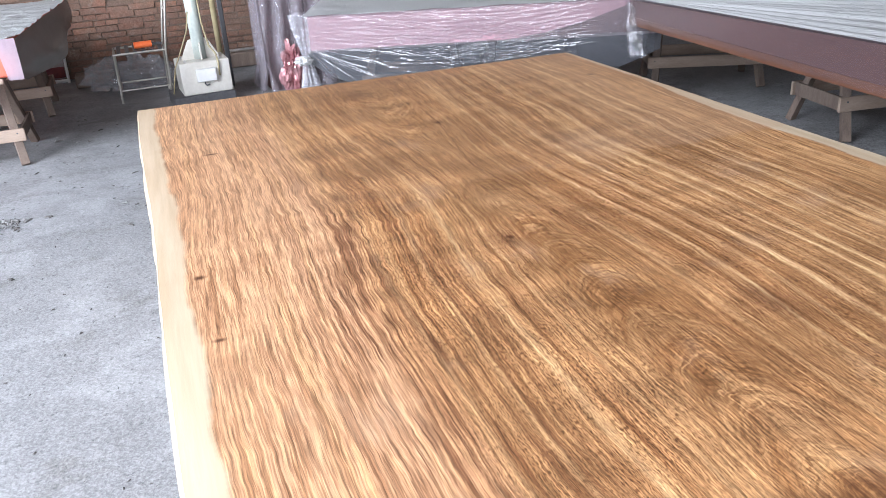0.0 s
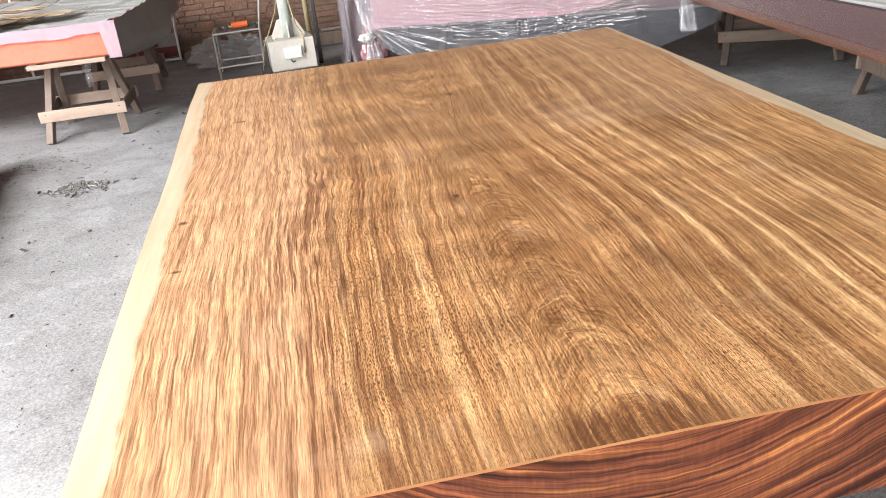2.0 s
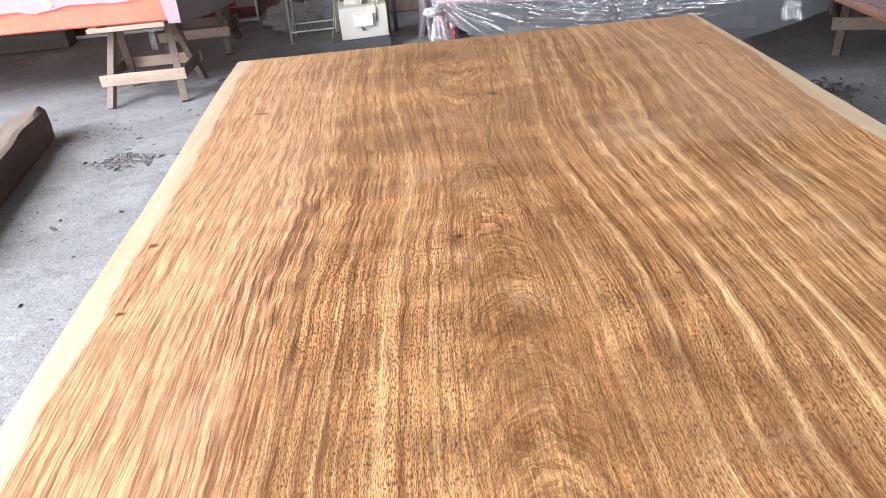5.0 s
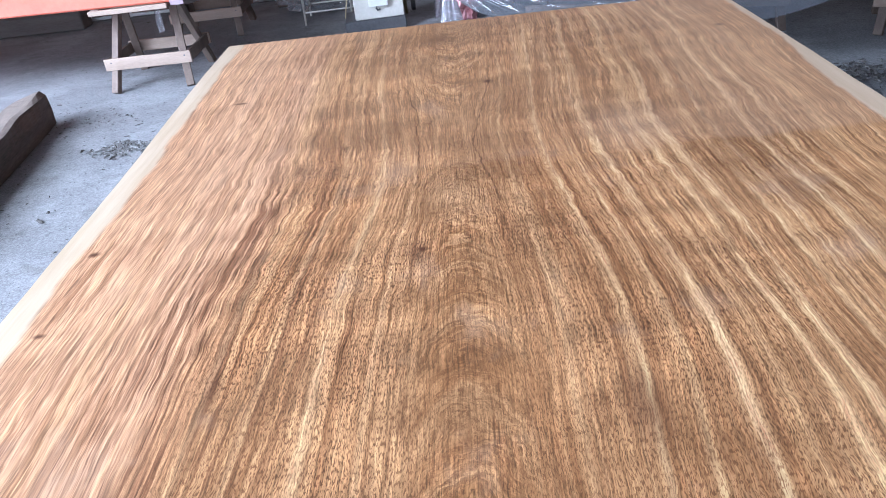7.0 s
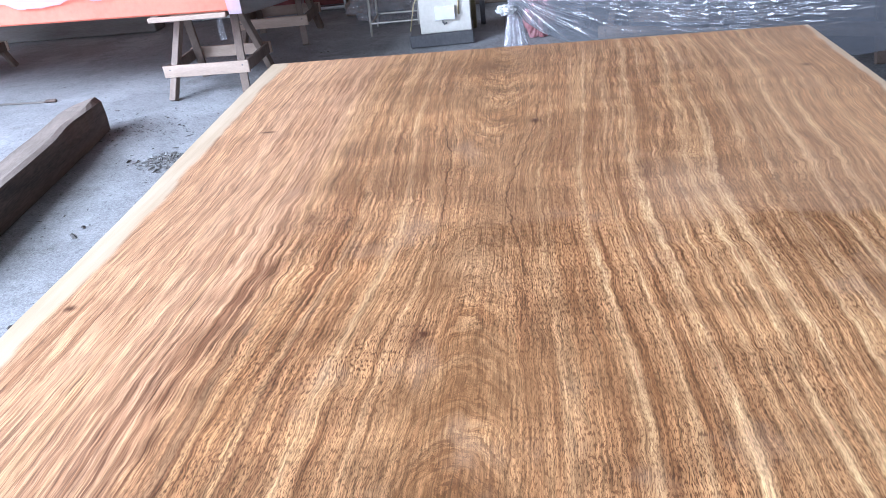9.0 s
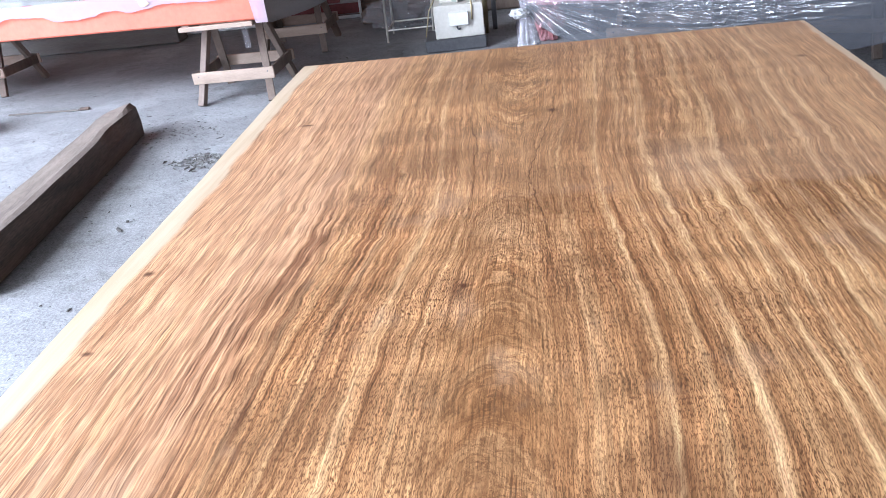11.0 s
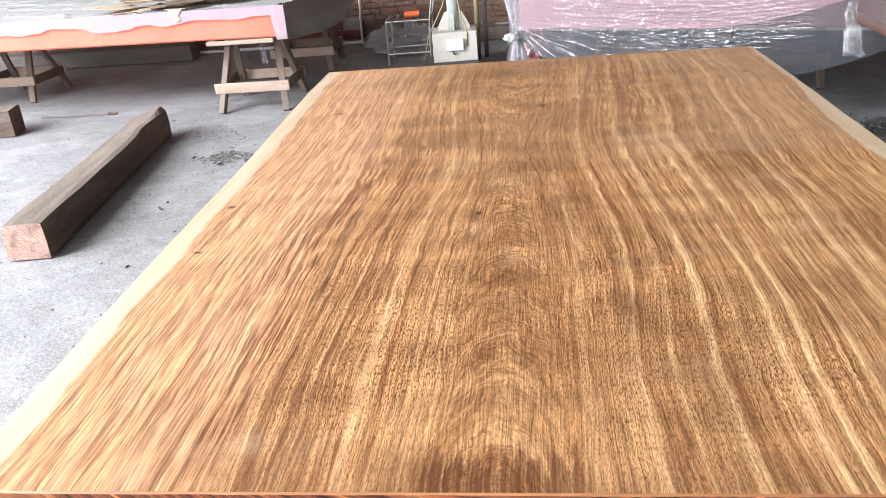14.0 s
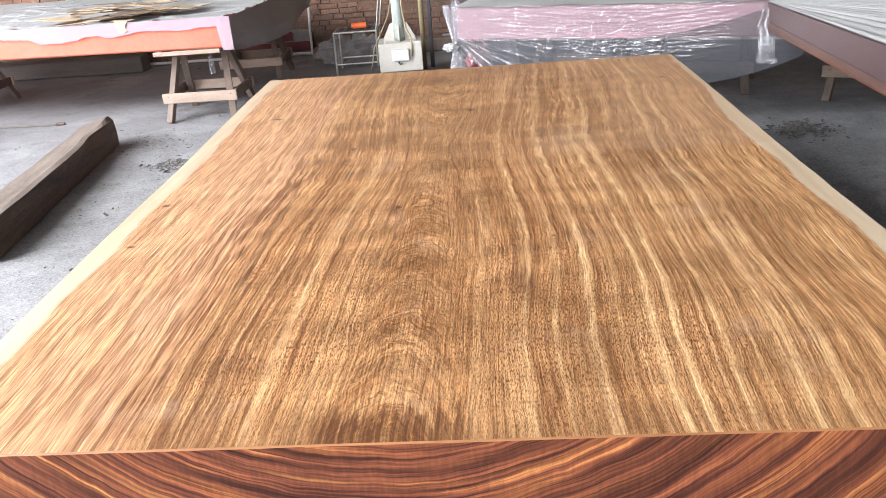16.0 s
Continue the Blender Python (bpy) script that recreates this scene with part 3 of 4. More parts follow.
def wall_with_opening(name, horizontal, at, lo, hi, o_lo, o_hi, sill, head):
    bm = bmesh.new()
    for a, b, z0, z1 in ((lo, o_lo, 0, 6.0), (o_hi, hi, 0, 6.0), (o_lo, o_hi, 0, sill), (o_lo, o_hi, head, 6.0)):
        if horizontal:
            box(a, b, at - 0.25, at, z0, z1, 0, bm)
        else:
            box(at - 0.25, at, a, b, z0, z1, 0, bm)
    return tagged(part(name, bm, PLASTER), "unseen shed wall of dark plaster, one wide opening placed for the daylight", "wall", kind="structure")


wall_with_opening("wall_west", False, -9.75, -8, 9.0, -4.4, 5.6, 1.6, 5.6)
wall_with_opening("wall_south", True, -8.0, -10, 10, -6.4, 0.0, 1.6, 4.7)
# unseen roof; its opening is added to brighten level surfaces
roof = bmesh.new()
for x0, x1, y0, y1 in ((-10.2, -9.0, -8.3, 9.3), (-5.6, 10.3, -8.3, 9.3), (-9.0, -5.6, -8.3, -5.0), (-9.0, -5.6, 3.2, 9.3)):
    box(x0, x1, y0, y1, 6.0, 6.1, 0, roof)
ceiling = part("ceiling", roof, ROOFING)
tagged(ceiling, "unseen dark shed roof with one wide opening added for overhead light", "ceiling", kind="structure")

# ---- the big slab ----
PITH_X = -0.09


def live_left(y):
    return SX0 + 0.004 - 0.020 * (y - 0.6) + 0.004 * np.sin(y * 3.1 + 0.6) + 0.003 * wave(y * 6, 3.3)


def live_right(y):
    return SX1 + 0.103 - 0.018 * y + 0.004 * np.sin(y * 2.3) + 0.003 * wave(y * 6, 9.1)


def grain_place(x, y):
    """Grain lines run along the slab, are drawn in to a waist and drift near the free edge."""
    s = x - PITH_X
    waist = np.exp(-((y - 2.22) / 0.60) ** 2)
    reach = 0.062 - 0.006 * np.tanh(s / 0.1)
    reach *= np.exp(-(s / 0.48) ** 4) if s < 0 else np.exp(-(s / 0.80) ** 4)
    drift = 0.022 * (y - 2.5) * min(1.0, max(0.0, (x - 0.45) / 0.4))
    lazy = 0.012 * np.sin(y * 2.6 + 2.2 * x) * min(1.0, abs(s) / 0.3) + 0.006 * np.sin(y * 7.1 + 5.0 * x + 1.0) * min(1.0, max(0.0, (s - 0.2) / 0.4))
    return s + reach * waist * np.tanh(s / 0.09) - drift + lazy + 0.016 * wave(x * 1.7, y * 1.4, 4.0)


def arch_place(x, y):
    """Arches point away from the waist on both sides of it; returns their coordinate and how strongly they show."""
    s = x - PITH_X
    toward = 1.0 if y < 2.4 else -1.0
    ease = min(1.0, abs(y - 2.4) / 0.3)
    q = y + toward * ease * (9.0 * s * s + 0.55 * abs(s) ** 1.2)
    width = 0.135 + 0.03 * np.sin(y * 2.7 + 0.5) + 0.03 * np.sin(y * 6.1)
    fade = 1.0 - 0.85 * np.exp(-((y - 2.40) / 0.28) ** 2)
    return q, fade * np.exp(-abs(s / width) ** 2.5)


def crack_a(y):
    return -0.21 - 0.05 * max(0.0, y - 2.18) - 0.16 * max(0.0, y - 2.68) ** 1.2 + 0.01 * wave(y * 7, 1.0)


def crack_b(y):
    return -0.04 + 0.16 * max(0.0, 2.34 - y) ** 1.1 + 0.13 * max(0.0, min(y, 3.0) - 2.34) + 0.02 * max(0.0, y - 3.0) + 0.008 * wave(y * 7, 6.0)


def big_slab():
    bm = bmesh.new()
    names = ("grain", "arcs", "rims", "cracks")
    layers = [bm.loops.layers.uv.new(n) for n in names]
    nx, ny = 124, 186
    rows, uvs = [], {}

    def place(x, y, a, b):
        return ((grain_place(x, y), y), arch_place(x, y), (x - a, b - x), (x - crack_a(y), x - crack_b(y)))

    for j in range(ny + 1):
        y = SY0 + 0.006 + (SY1 - SY0 - 0.006) * j / ny
        a, b = live_left(y), live_right(y)
        row = []
        for i in range(nx + 1):
            x = a + (b - a) * i / nx
            v = bm.verts.new((x, y, STOP))
            uvs[v] = place(x, y, a, b)
            row.append(v)
        rows.append(row)
    for j in range(ny):
        for i in range(nx):
            bm.faces.new((rows[j][i], rows[j][i + 1], rows[j + 1][i + 1], rows[j + 1][i]))
    # far end, live edges, underside
    rim = [rows[j][nx] for j in range(ny + 1)] + [rows[ny][i] for i in range(nx - 1, -1, -1)] + [rows[j][0] for j in range(ny - 1, -1, -1)]
    last = rim
    for k in range(1, 11):
        f = (k / 10) ** 1.5
        low = []
        for n, v in enumerate(rim):
            side = np.sign(v.co.x) if v.co.y < SY1 - 0.001 else 0.0
            bulge = 0.018 * np.sin(min(1.0, f * 2.6) * 1.57) - 0.05 * f * f + 0.006 * wave(v.co.y * 5, f * 2)
            w = bm.verts.new((v.co.x + side * bulge, v.co.y - (0.006 if k == 1 and n == 0 else 0), STOP - STHICK * f))
            uvs[w] = uvs[v]
            low.append(w)
        for i in range(len(rim) - 1):
            bm.faces.new((last[i], low[i], low[i + 1], last[i + 1]))
        last = low
    bm.faces.new(last[::-1])
    for f in bm.faces:
        f.smooth = False
        for loop in f.loops:
            for lay, value in zip(layers, uvs[loop.vert]):
                loop[lay].uv = value
    return bm


def sawn_end():
    """The near end: an eased pale arris over the end grain."""
    nx = 80
    bm = bmesh.new()
    a, b = live_left(SY0), live_right(SY0)
    rows = []
    for y, z, pull in ((SY0 + 0.006, STOP, 0), (SY0 + 0.001, STOP - 0.0025, 0), (SY0, STOP - STHICK * 0.5, -0.002), (SY0 + 0.002, STOP - STHICK, 0.05)):
        rows.append([bm.verts.new((a + pull + (b - a - 2 * pull) * i / nx, y + 0.0015 * wave(i * 0.3, z * 30), z)) for i in range(nx + 1)])
    for k, (r0, r1) in enumerate(zip(rows, rows[1:])):
        for i in range(nx):
            f = bm.faces.new((r0[i], r1[i], r1[i + 1], r0[i + 1]))
            f.material_index = 1 if k == 0 else 0
    return bm


slab = thing("wood_slab", "huge live-edge hardwood slab, striped golden brown grain, pale sapwood edge", "slab")
part("slab_body", big_slab(), SLAB, slab)
part("sawn_end", sawn_end(), [END_GRAIN, EDGE_WOOD], slab, "dark red-brown sawn end with growth rings")


# ---- sawhorses ----
def sawhorse(height, long, spread, label, bearers=False):
    """Cap board, four splayed legs, low rails. Its length runs along x."""
    ob = thing("sawhorse", label, "sawhorse", group="sawhorses")
    part("cap_board", box(-long / 2 - 0.02, long / 2 + 0.02, -0.10, 0.10, height - 0.040, height), PINE_PALE, ob, "pale planed cap board")
    for sx in (-1, 1):
        for sy in (-1, 1):
            part("leg", bar((sx * (long / 2 - 0.09), sy * 0.055, height - 0.041), (sx * long / 2 * 0.96, sy * spread, 0.0), 0.058, 0.048), PINE, ob)
    if bearers:
        for sx in (-1, 1):
            part("bearer", box(sx * 0.25 + 0.01, sx * 0.25 + 0.07, -0.469, 0.45, height, height + 0.04, 0.003), PINE, ob)
        part("head_board", box(-0.25, 0.33, -0.50, -0.47, height + 0.002, height + 0.036, 0.004), PINE_PALE, ob, "pale head board")
    zr, ys = height * 0.34, spread * 0.72
    for sy in (-1, 1):
        rail = part("rail", box(-long / 2 - 0.035, long / 2 + 0.03, sy * (ys + 0.036) - 0.011, sy * (ys + 0.036) + 0.011, zr - 0.045, zr + 0.045), PINE_PALE, ob, "pale nailed rail")
        for sx in (-1, 1):
            part("nail", rod([(sx * (long / 2 - 0.02), sy * (ys + 0.045), zr + 0.015), (sx * (long / 2 - 0.02), sy * (ys + 0.050), zr + 0.015)], 0.006, 6), DARK_STEEL, rail, "dark nail head")
    for sx in (-1, 1):
        part("side_rail", bar((sx * (long / 2 + 0.005), -ys - 0.02, zr), (sx * (long / 2 + 0.005), ys + 0.02, zr), 0.022, 0.085), PINE, ob)
    return ob


horse = sawhorse(0.613, 0.612, 0.335, "rough softwood sawhorse with pale rails on the concrete floor", True)
horse.matrix_world = pose(-2.448, 6.185, 0, 0, 0, 0)
copy_thing(horse, pose(-2.40, 7.66, 0, 0, 0, 2))
copy_thing(horse, pose(-5.35, 7.08, 0, 0, 0, -3))
dark_horse = sawhorse(0.65, 0.9, 0.30, "shaded softwood sawhorse standing beside and under the plum slab")
dark_horse.matrix_world = pose(3.235, 5.34, 0, 0, 0, -24)
copy_thing(dark_horse, pose(3.44, 3.68, 0, 0, 0, -8) @ Matrix.Diagonal((1, 1, 1.075, 1)))
copy_thing(dark_horse, pose(3.3, 0.2, 0, 0, 0, 4))
far_horse = sawhorse(0.625, 0.8, 0.30, "softwood sawhorse under the pink slab behind hanging film")
far_horse.matrix_world = pose(0.95, 6.2, 0, 0, 0, -20)
copy_thing(far_horse, pose(1.95, 6.0, 0, 0, 0, -20))
low_horse = sawhorse(STOP - STHICK, 1.5, 0.24, "softwood sawhorse under the big slab")
low_horse.matrix_world = pose(0, 1.1, 0)
copy_thing(low_horse, pose(0, 3.2, 0))


# ---- slab in orange paper ----
def ragged(n, rx, ry, rng, thick=0.004):
    """A torn flat piece with an uneven outline."""
    bm = bmesh.new()
    top, bot = [], []
    for k in range(n):
        a = 6.28318 * k / n
        r = rng.uniform(0.62, 1.1)
        x, y, z = rx * r * np.cos(a), ry * r * np.sin(a), rng.uniform(-0.004, 0.012)
        top.append(bm.verts.new((x, y, z + thick)))
        bot.append(bm.verts.new((x, y, z)))
    bm.faces.new(top)
    bm.faces.new(bot[::-1])
    for k in range(n):
        bm.faces.new((bot[k], bot[(k + 1) % n], top[(k + 1) % n], top[k]))
    return bm


rng = random.Random(5)
orange = thing("wrapped_slab", "thick slab wrapped in orange paper under dusty film on sawhorses", "slab", (-2.0, 5.68, 0), -4)
OZ0, OZ1, OD = 0.655, 0.895, 2.35
part("slab_body", box(-4.7, 0.0, 0.0, OD, OZ0, OZ1, 0.012), ORANGE_PAPER, orange)


def orange_top(a, b):
    x, y = -4.72 + 4.735 * a, -0.012 + (OD + 0.02) * b
    ridge = max(0.0, 1.0 - abs(wave(x * 1.1 + y * 1.8, y * 0.9 - x * 0.4, 3)) * 14) + max(0.0, 1.0 - abs(wave(x * 1.6 - y * 1.2, y * 1.1, 8)) * 16)
    z = OZ1 + 0.008 + 0.006 * wave(x * 3, y * 4) + 0.014 * ridge
    return (x, y, z)


def orange_lip(a, b):
    x = -4.72 + 4.70 * a
    drop = 0.085 + 0.03 * wave(x * 1.1, 2.0) + 0.016 * np.tanh(9 * wave(x * 2.3, 7.0)) + 0.010 * wave(x * 9, 5.0) + 0.005 * wave(x * 27, 1.0) + 0.022 * wave(x * 2.1, 9.0) - 0.012 * x
    z = OZ1 + 0.014 - drop * b
    return (x, -0.019 - 0.012 * b + 0.004 * wave(x * 7, b * 3), z)


def orange_corner(a, b):
    x = -0.105 + 0.130 * a + 0.035 * b * (1 - a)
    return (x, -0.030 - 0.012 * b + 0.004 * wave(a * 4, b * 5), OZ1 + 0.016 - (OZ1 - OZ0 + 0.03) * b)


def orange_end(a, b):
    y = -0.02 + (OD + 0.04) * a
    low = 0.62 - 0.09 * np.sin(min(1.0, a * 1.1) * 3.14) + 0.03 * a
    z = OZ1 + 0.012 - (OZ1 - low) * b
    fold = (0.034 * np.sin(a * 9 - b * 3.5 + 2 * wave(a * 2, b * 2)) + 0.012 * wave(a * 14, b * 5)) * b * (1.2 - b * 0.4)
    return (0.026 + 0.05 * np.sin(b * 2.2) * np.sin(a * 3.14) + fold, y, z)


part("top_film", sheet(orange_top, 220, 110), FILM_DUSTY, orange, "dusty wrinkled polythene cover", True)
part("front_film", sheet(orange_lip, 360, 8), FILM_WHITE, orange, "white film lip with a ragged edge", True)
part("corner_film", sheet(orange_corner, 10, 14), FILM_WHITE, orange, "white film fold at the corner", True)
part("end_film", sheet(orange_end, 60, 20), FILM_GREY, orange, "grey dusty film hanging in folds", True)

cards = ((-1.50, 0.20, 0.42, 0.12, 8), (-1.15, 0.30, 0.36, 0.14, -12), (-0.95, 0.42, 0.30, 0.12, 20), (-0.72, 0.52, 0.28, 0.09, 5), (-1.25, 0.12, 0.30, 0.10, -5),
         (-1.85, 0.14, 0.30, 0.09, 14), (-0.62, 0.38, 0.20, 0.10, -18), (-1.02, 0.16, 0.24, 0.11, 30), (-1.35, 0.38, 0.34, 0.08, 10),
         (-0.80, 0.28, 0.26, 0.07, -8), (-1.65, 0.26, 0.22, 0.10, -20))
for k, (x, y, rx, ry, turn) in enumerate(cards):
    card = part("cardboard_scrap", ragged(11, rx, ry, rng), CARDBOARD_DARK if k % 3 == 1 else CARDBOARD)
    tagged(card, "torn brown cardboard scrap on a film-covered slab", "cardboard", "cardboard scraps")
    card.matrix_world = orange.matrix_world @ pose(-0.56 + 0.82 * (x + 0.62), y, OZ1 + 0.022 + 0.006 * k, rng.uniform(-4, 4), rng.uniform(-4, 4), turn)


for k in range(12):
    card = part("cardboard_scrap", ragged(9, rng.uniform(0.16, 0.34), rng.uniform(0.025, 0.06), rng, 0.003), CARDBOARD_DARK if k % 2 else CARDBOARD)
    tagged(card, "narrow torn cardboard strip on a film-covered slab", "cardboard", "cardboard scraps")
    card.matrix_world = orange.matrix_world @ pose(-1.45 + 0.075 * k + rng.uniform(-0.1, 0.1), rng.uniform(0.08, 0.5), OZ1 + 0.088 + 0.004 * k, rng.uniform(-5, 5), rng.uniform(-3, 3), rng.uniform(-30, 30))


def flap(a, b):
    y = 0.10 - 0.16 * a if a < 0.6 else 0.004 - 0.03 * (a - 0.6)
    z = OZ1 + 0.028 if a < 0.6 else OZ1 + 0.028 - 0.24 * (a - 0.6)
    return (-0.93 + 0.20 * (b - 0.5) * (1.2 - 1.0 * a) + 0.05 * wave(a * 6, b * 4), y - 0.03, z + 0.004 * wave(a * 4, b * 4))


card = part("cardboard_scrap", sheet(flap, 12, 6), CARDBOARD)
tagged(card, "bent tan cardboard strip hanging over a slab edge", "cardboard", "cardboard scraps")
card.matrix_world = orange.matrix_world.copy()

def curled(length, width, rise):
    """A long torn strip that lifts and curls at one end."""
    def at(a, b):
        lift = rise * max(0.0, a - 0.55) ** 2 / 0.2
        return (length * (a - 0.5), width * (b - 0.5) * (1.0 - 0.5 * a) + 0.05 * np.sin(a * 3.0) + 0.012 * wave(a * 5, b * 3, length), 0.004 + lift + 0.006 * wave(a * 4, b * 4, width))
    return sheet(at, 24, 5)


for x, y, lift, length, width, rise, turn in ((-0.95, 0.46, 0.10, 0.85, 0.11, 0.07, 6), (-0.78, 0.62, 0.08, 0.62, 0.09, 0.10, 14), (-1.10, 0.34, 0.13, 0.70, 0.08, 0.05, -4)):
    strip = part("cardboard_scrap", curled(length, width, rise), CARDBOARD_DARK, None, "", True)
    tagged(strip, "long dark cardboard strip curling up at one end", "cardboard", "cardboard scraps")
    strip.matrix_world = orange.matrix_world @ pose(x, y, OZ1 + lift, 0, 0, turn)

# ---- slab in pink foam ----
pink = thing("wrapped_slab", "thick slab in pink foam under clear crinkled film", "slab", (-0.09, 5.27, 0), -20.5)
PL, PD, PZ0, PZ1 = 2.16, 1.5, 0.65, 0.89
part("slab_body", box(0.02, PL + 0.36, 0.012, PD, PZ0 + 0.012, PZ1 - 0.012, 0.012), PURPLE_WOOD, pink, "dark plum wood")


def foam_wrap():
    """Foam sheet over the slab; its lower edge sweeps up towards the far end."""
    bm = bmesh.new()
    n, rows = 60, []
    for i in range(n + 1):
        x = 2.26 * i / n
        low = PZ0 + 0.012 + (PZ1 - PZ0 - 0.03) * (max(0.0, x - 1.30) / 0.96) ** 1.7 + 0.006 * wave(x * 5, 2.0)
        rows.append([bm.verts.new(p) for p in ((x, 0.011, low), (x, 0.0, low), (x, 0.0, PZ1 - 0.012), (x, 0.012, PZ1), (x, PD + 0.01, PZ1), (x, PD + 0.01, PZ0))])
    for r0, r1 in zip(rows, rows[1:]):
        for k in range(5):
            bm.faces.new((r0[k], r1[k], r1[k + 1], r0[k + 1]))
    bm.faces.new(rows[0])
    bm.faces.new(rows[-1][::-1])
    bmesh.ops.recalc_face_normals(bm, faces=bm.faces[:])
    return bm


part("foam_wrap", foam_wrap(), PINK_FOAM, pink, "pink foam sheet")


FAN = ((0.16, 0.016, 0.020), (0.30, 0.030, 0.050), (0.42, 0.016, 0.018), (0.50, 0.038, 0.055), (0.66, 0.020, 0.025), (0.82, 0.030, 0.040), (1.05, 0.024, 0.030))


def film_at(x, z, a, b):
    """The film in front of the slab: fans out from a tie at the near corner, crinkled in the middle."""
    r = np.hypot(x + 0.05, 0.70 - z)
    ang = np.arctan2(0.70 - z, x + 0.05)
    fold = 0.0
    for c, w, h in FAN:
        fold += h * np.exp(-((ang - c - 0.05 * wave(r * 3, c * 9)) / w) ** 2)
    fold *= min(1.0, r / 0.25) * max(0.0, 1 - r / 1.15)
    # wrinkles hang in slack curves between the tied corner and the plum slab
    h = z - 0.09 * (x - 1.15) ** 2 * (1.0 if x > 1.15 else 0.8)
    zone = np.exp(-((x - 1.25) / 0.50) ** 2 - ((h - 0.63) / 0.11) ** 2)
    dim = 1.0 if x < 1.7 else np.exp(-((x - 1.7) / 0.25) ** 2)
    calm = 1.0 - 0.75 * np.exp(-((x - 0.12) / 0.22) ** 2)
    ridge = 0.5 - abs(wave(x * 3.2 + 0.4 * np.sin(h * 30), h * 34.0, 1.0))
    small = 0.5 - abs(wave(x * 9.0, h * 70.0 + x * 3, 5.0))
    crinkle = (0.014 * ridge + 0.011 * small + 0.005 * wave(x * 24, h * 120, 2)) * (0.12 + 0.45 * min(1.0, max(0.0, (z - 0.58) / 0.12)) + 2.0 * zone) * dim * calm
    tuck = 0.030 * b + 0.020 * b * a
    return (x, -0.034 - 0.26 * fold + crinkle + 0.008 * np.sin(x * 2.1 + z * 3) * a * b + tuck, z)


def pink_front(a, b):
    z = PZ1 + 0.012 - (PZ1 + 0.012 - PZ0) * b
    return film_at(-0.02 + (PL + 0.30) * a, z, a, 0.42 * b)


def pink_hanging(a, b):
    x = -0.02 + (PL + 0.30) * a
    low = 0.57 - 0.23 * (1 - np.exp(-max(0.0, x) / 0.25)) + 0.36 * max(0.0, x - 1.75) ** 1.6
    z = PZ0 - (PZ0 - low) * b
    return film_at(x, z, a, 0.42 + 0.58 * b)


def pink_top(a, b):
    x, y = -0.03 + (PL + 0.05) * a, -0.03 + (PD + 0.05) * b
    return (x, y, PZ1 + 0.010 + 0.008 * wave(x * 4, y * 4) + 0.006 * abs(wave(x * 2 + y * 6, y * 1.5, 2)))


def pink_curtain(a, b):
    """The gathered end of the film, tied at a knot and flaring to the floor in pleats."""
    ang = 6.28318 * a
    z = PZ1 + 0.01 - (PZ1 - 0.012) * b
    r = 0.030 + 0.16 * abs(z - 0.60) ** 1.1 + 0.022 * np.sin(ang * 9 + 3 * wave(a * 3, b * 2)) * min(1.0, abs(z - 0.6) * 5)
    return (-0.065 + 0.05 * b + r * np.cos(ang), 0.02 + 0.08 * (1 - b) + r * np.sin(ang), z)


part("front_film", sheet(pink_front, 360, 70), FILM, pink, "clear crinkled film with bright folds", True)
part("hanging_film", sheet(pink_hanging, 300, 70), FILM_SHADED, pink, "film hanging below with a curved hem, dark tint for the shade under the slab", True)
part("top_film", sheet(pink_top, 70, 40), FILM_MILKY, pink, "", True)
pink_end = part("end_film", sheet(pink_curtain, 70, 40), FILM_FOLDED, pink, "gathered clear film reaching the floor", True)


def lump(rx, ry, rz, seed, rough=0.35, sub=3):
    bm = bmesh.new()
    bmesh.ops.create_icosphere(bm, subdivisions=sub, radius=1.0)
    for v in bm.verts:
        n = 1 + rough * wave(v.co.x * 2.3 + seed, v.co.y * 2.3, v.co.z * 2.3) + rough * 0.6 * wave(v.co.x * 6 + seed, v.co.y * 6, v.co.z * 6)
        v.co = Vector((v.co.x * rx * n, v.co.y * ry * n, max(-1.0, v.co.z * n) * rz))
    return bm


part("tie_knot", lump(0.060, 0.045, 0.030, 3, 0.55), FILM_MILKY, pink_end, "white film knot").matrix_basis = pose(-0.055, -0.045, 0.60)
# wrapped boards behind it, standing on the floor
bundle = thing("wrapped_boards", "plum-brown boards standing under pleated hanging film", "wrapped boards", (-0.19, 7.08, 0), 4)
for k in range(4):
    part("board", box(0.03 + 0.13 * k, 0.155 + 0.13 * k, 0.05, 0.42, 0.0, 1.25 + 0.02 * (k % 2), 0.006), PURPLE_WOOD, bundle)


def shroud(a, b):
    u = a * 4
    side = int(min(3, u))
    f = u - side
    x, y = ((0.0 + 0.58 * f, 0.0), (0.58, 0.46 * f), (0.58 - 0.58 * f, 0.46), (0.0, 0.46 - 0.46 * f))[side]
    z = 1.29 - 1.28 * b
    w = 0.020 * np.sin(u * 21 + 2.5 * wave(u, b * 2)) * (0.3 + b) + 0.05 * max(0.0, b - 0.85) / 0.15
    return (x + (w if side == 1 else -w if side == 3 else 0.01 * wave(u * 3, b * 4)), y + (-w if side == 0 else w if side == 2 else 0.01 * wave(u * 3, b * 5)), z)


part("film_cover", sheet(shroud, 220, 40), FILM_BUNDLE, bundle, "grey-violet film in long pleats", True)
foil = part("foil_scrap", lump(0.10, 0.06, 0.20, 9, 0.6, 4), FOIL)
tagged(foil, "crumpled red foil scrap on the floor beside hanging film", "foil")
foil.matrix_world = pose(0.03, 6.98, 0.20)
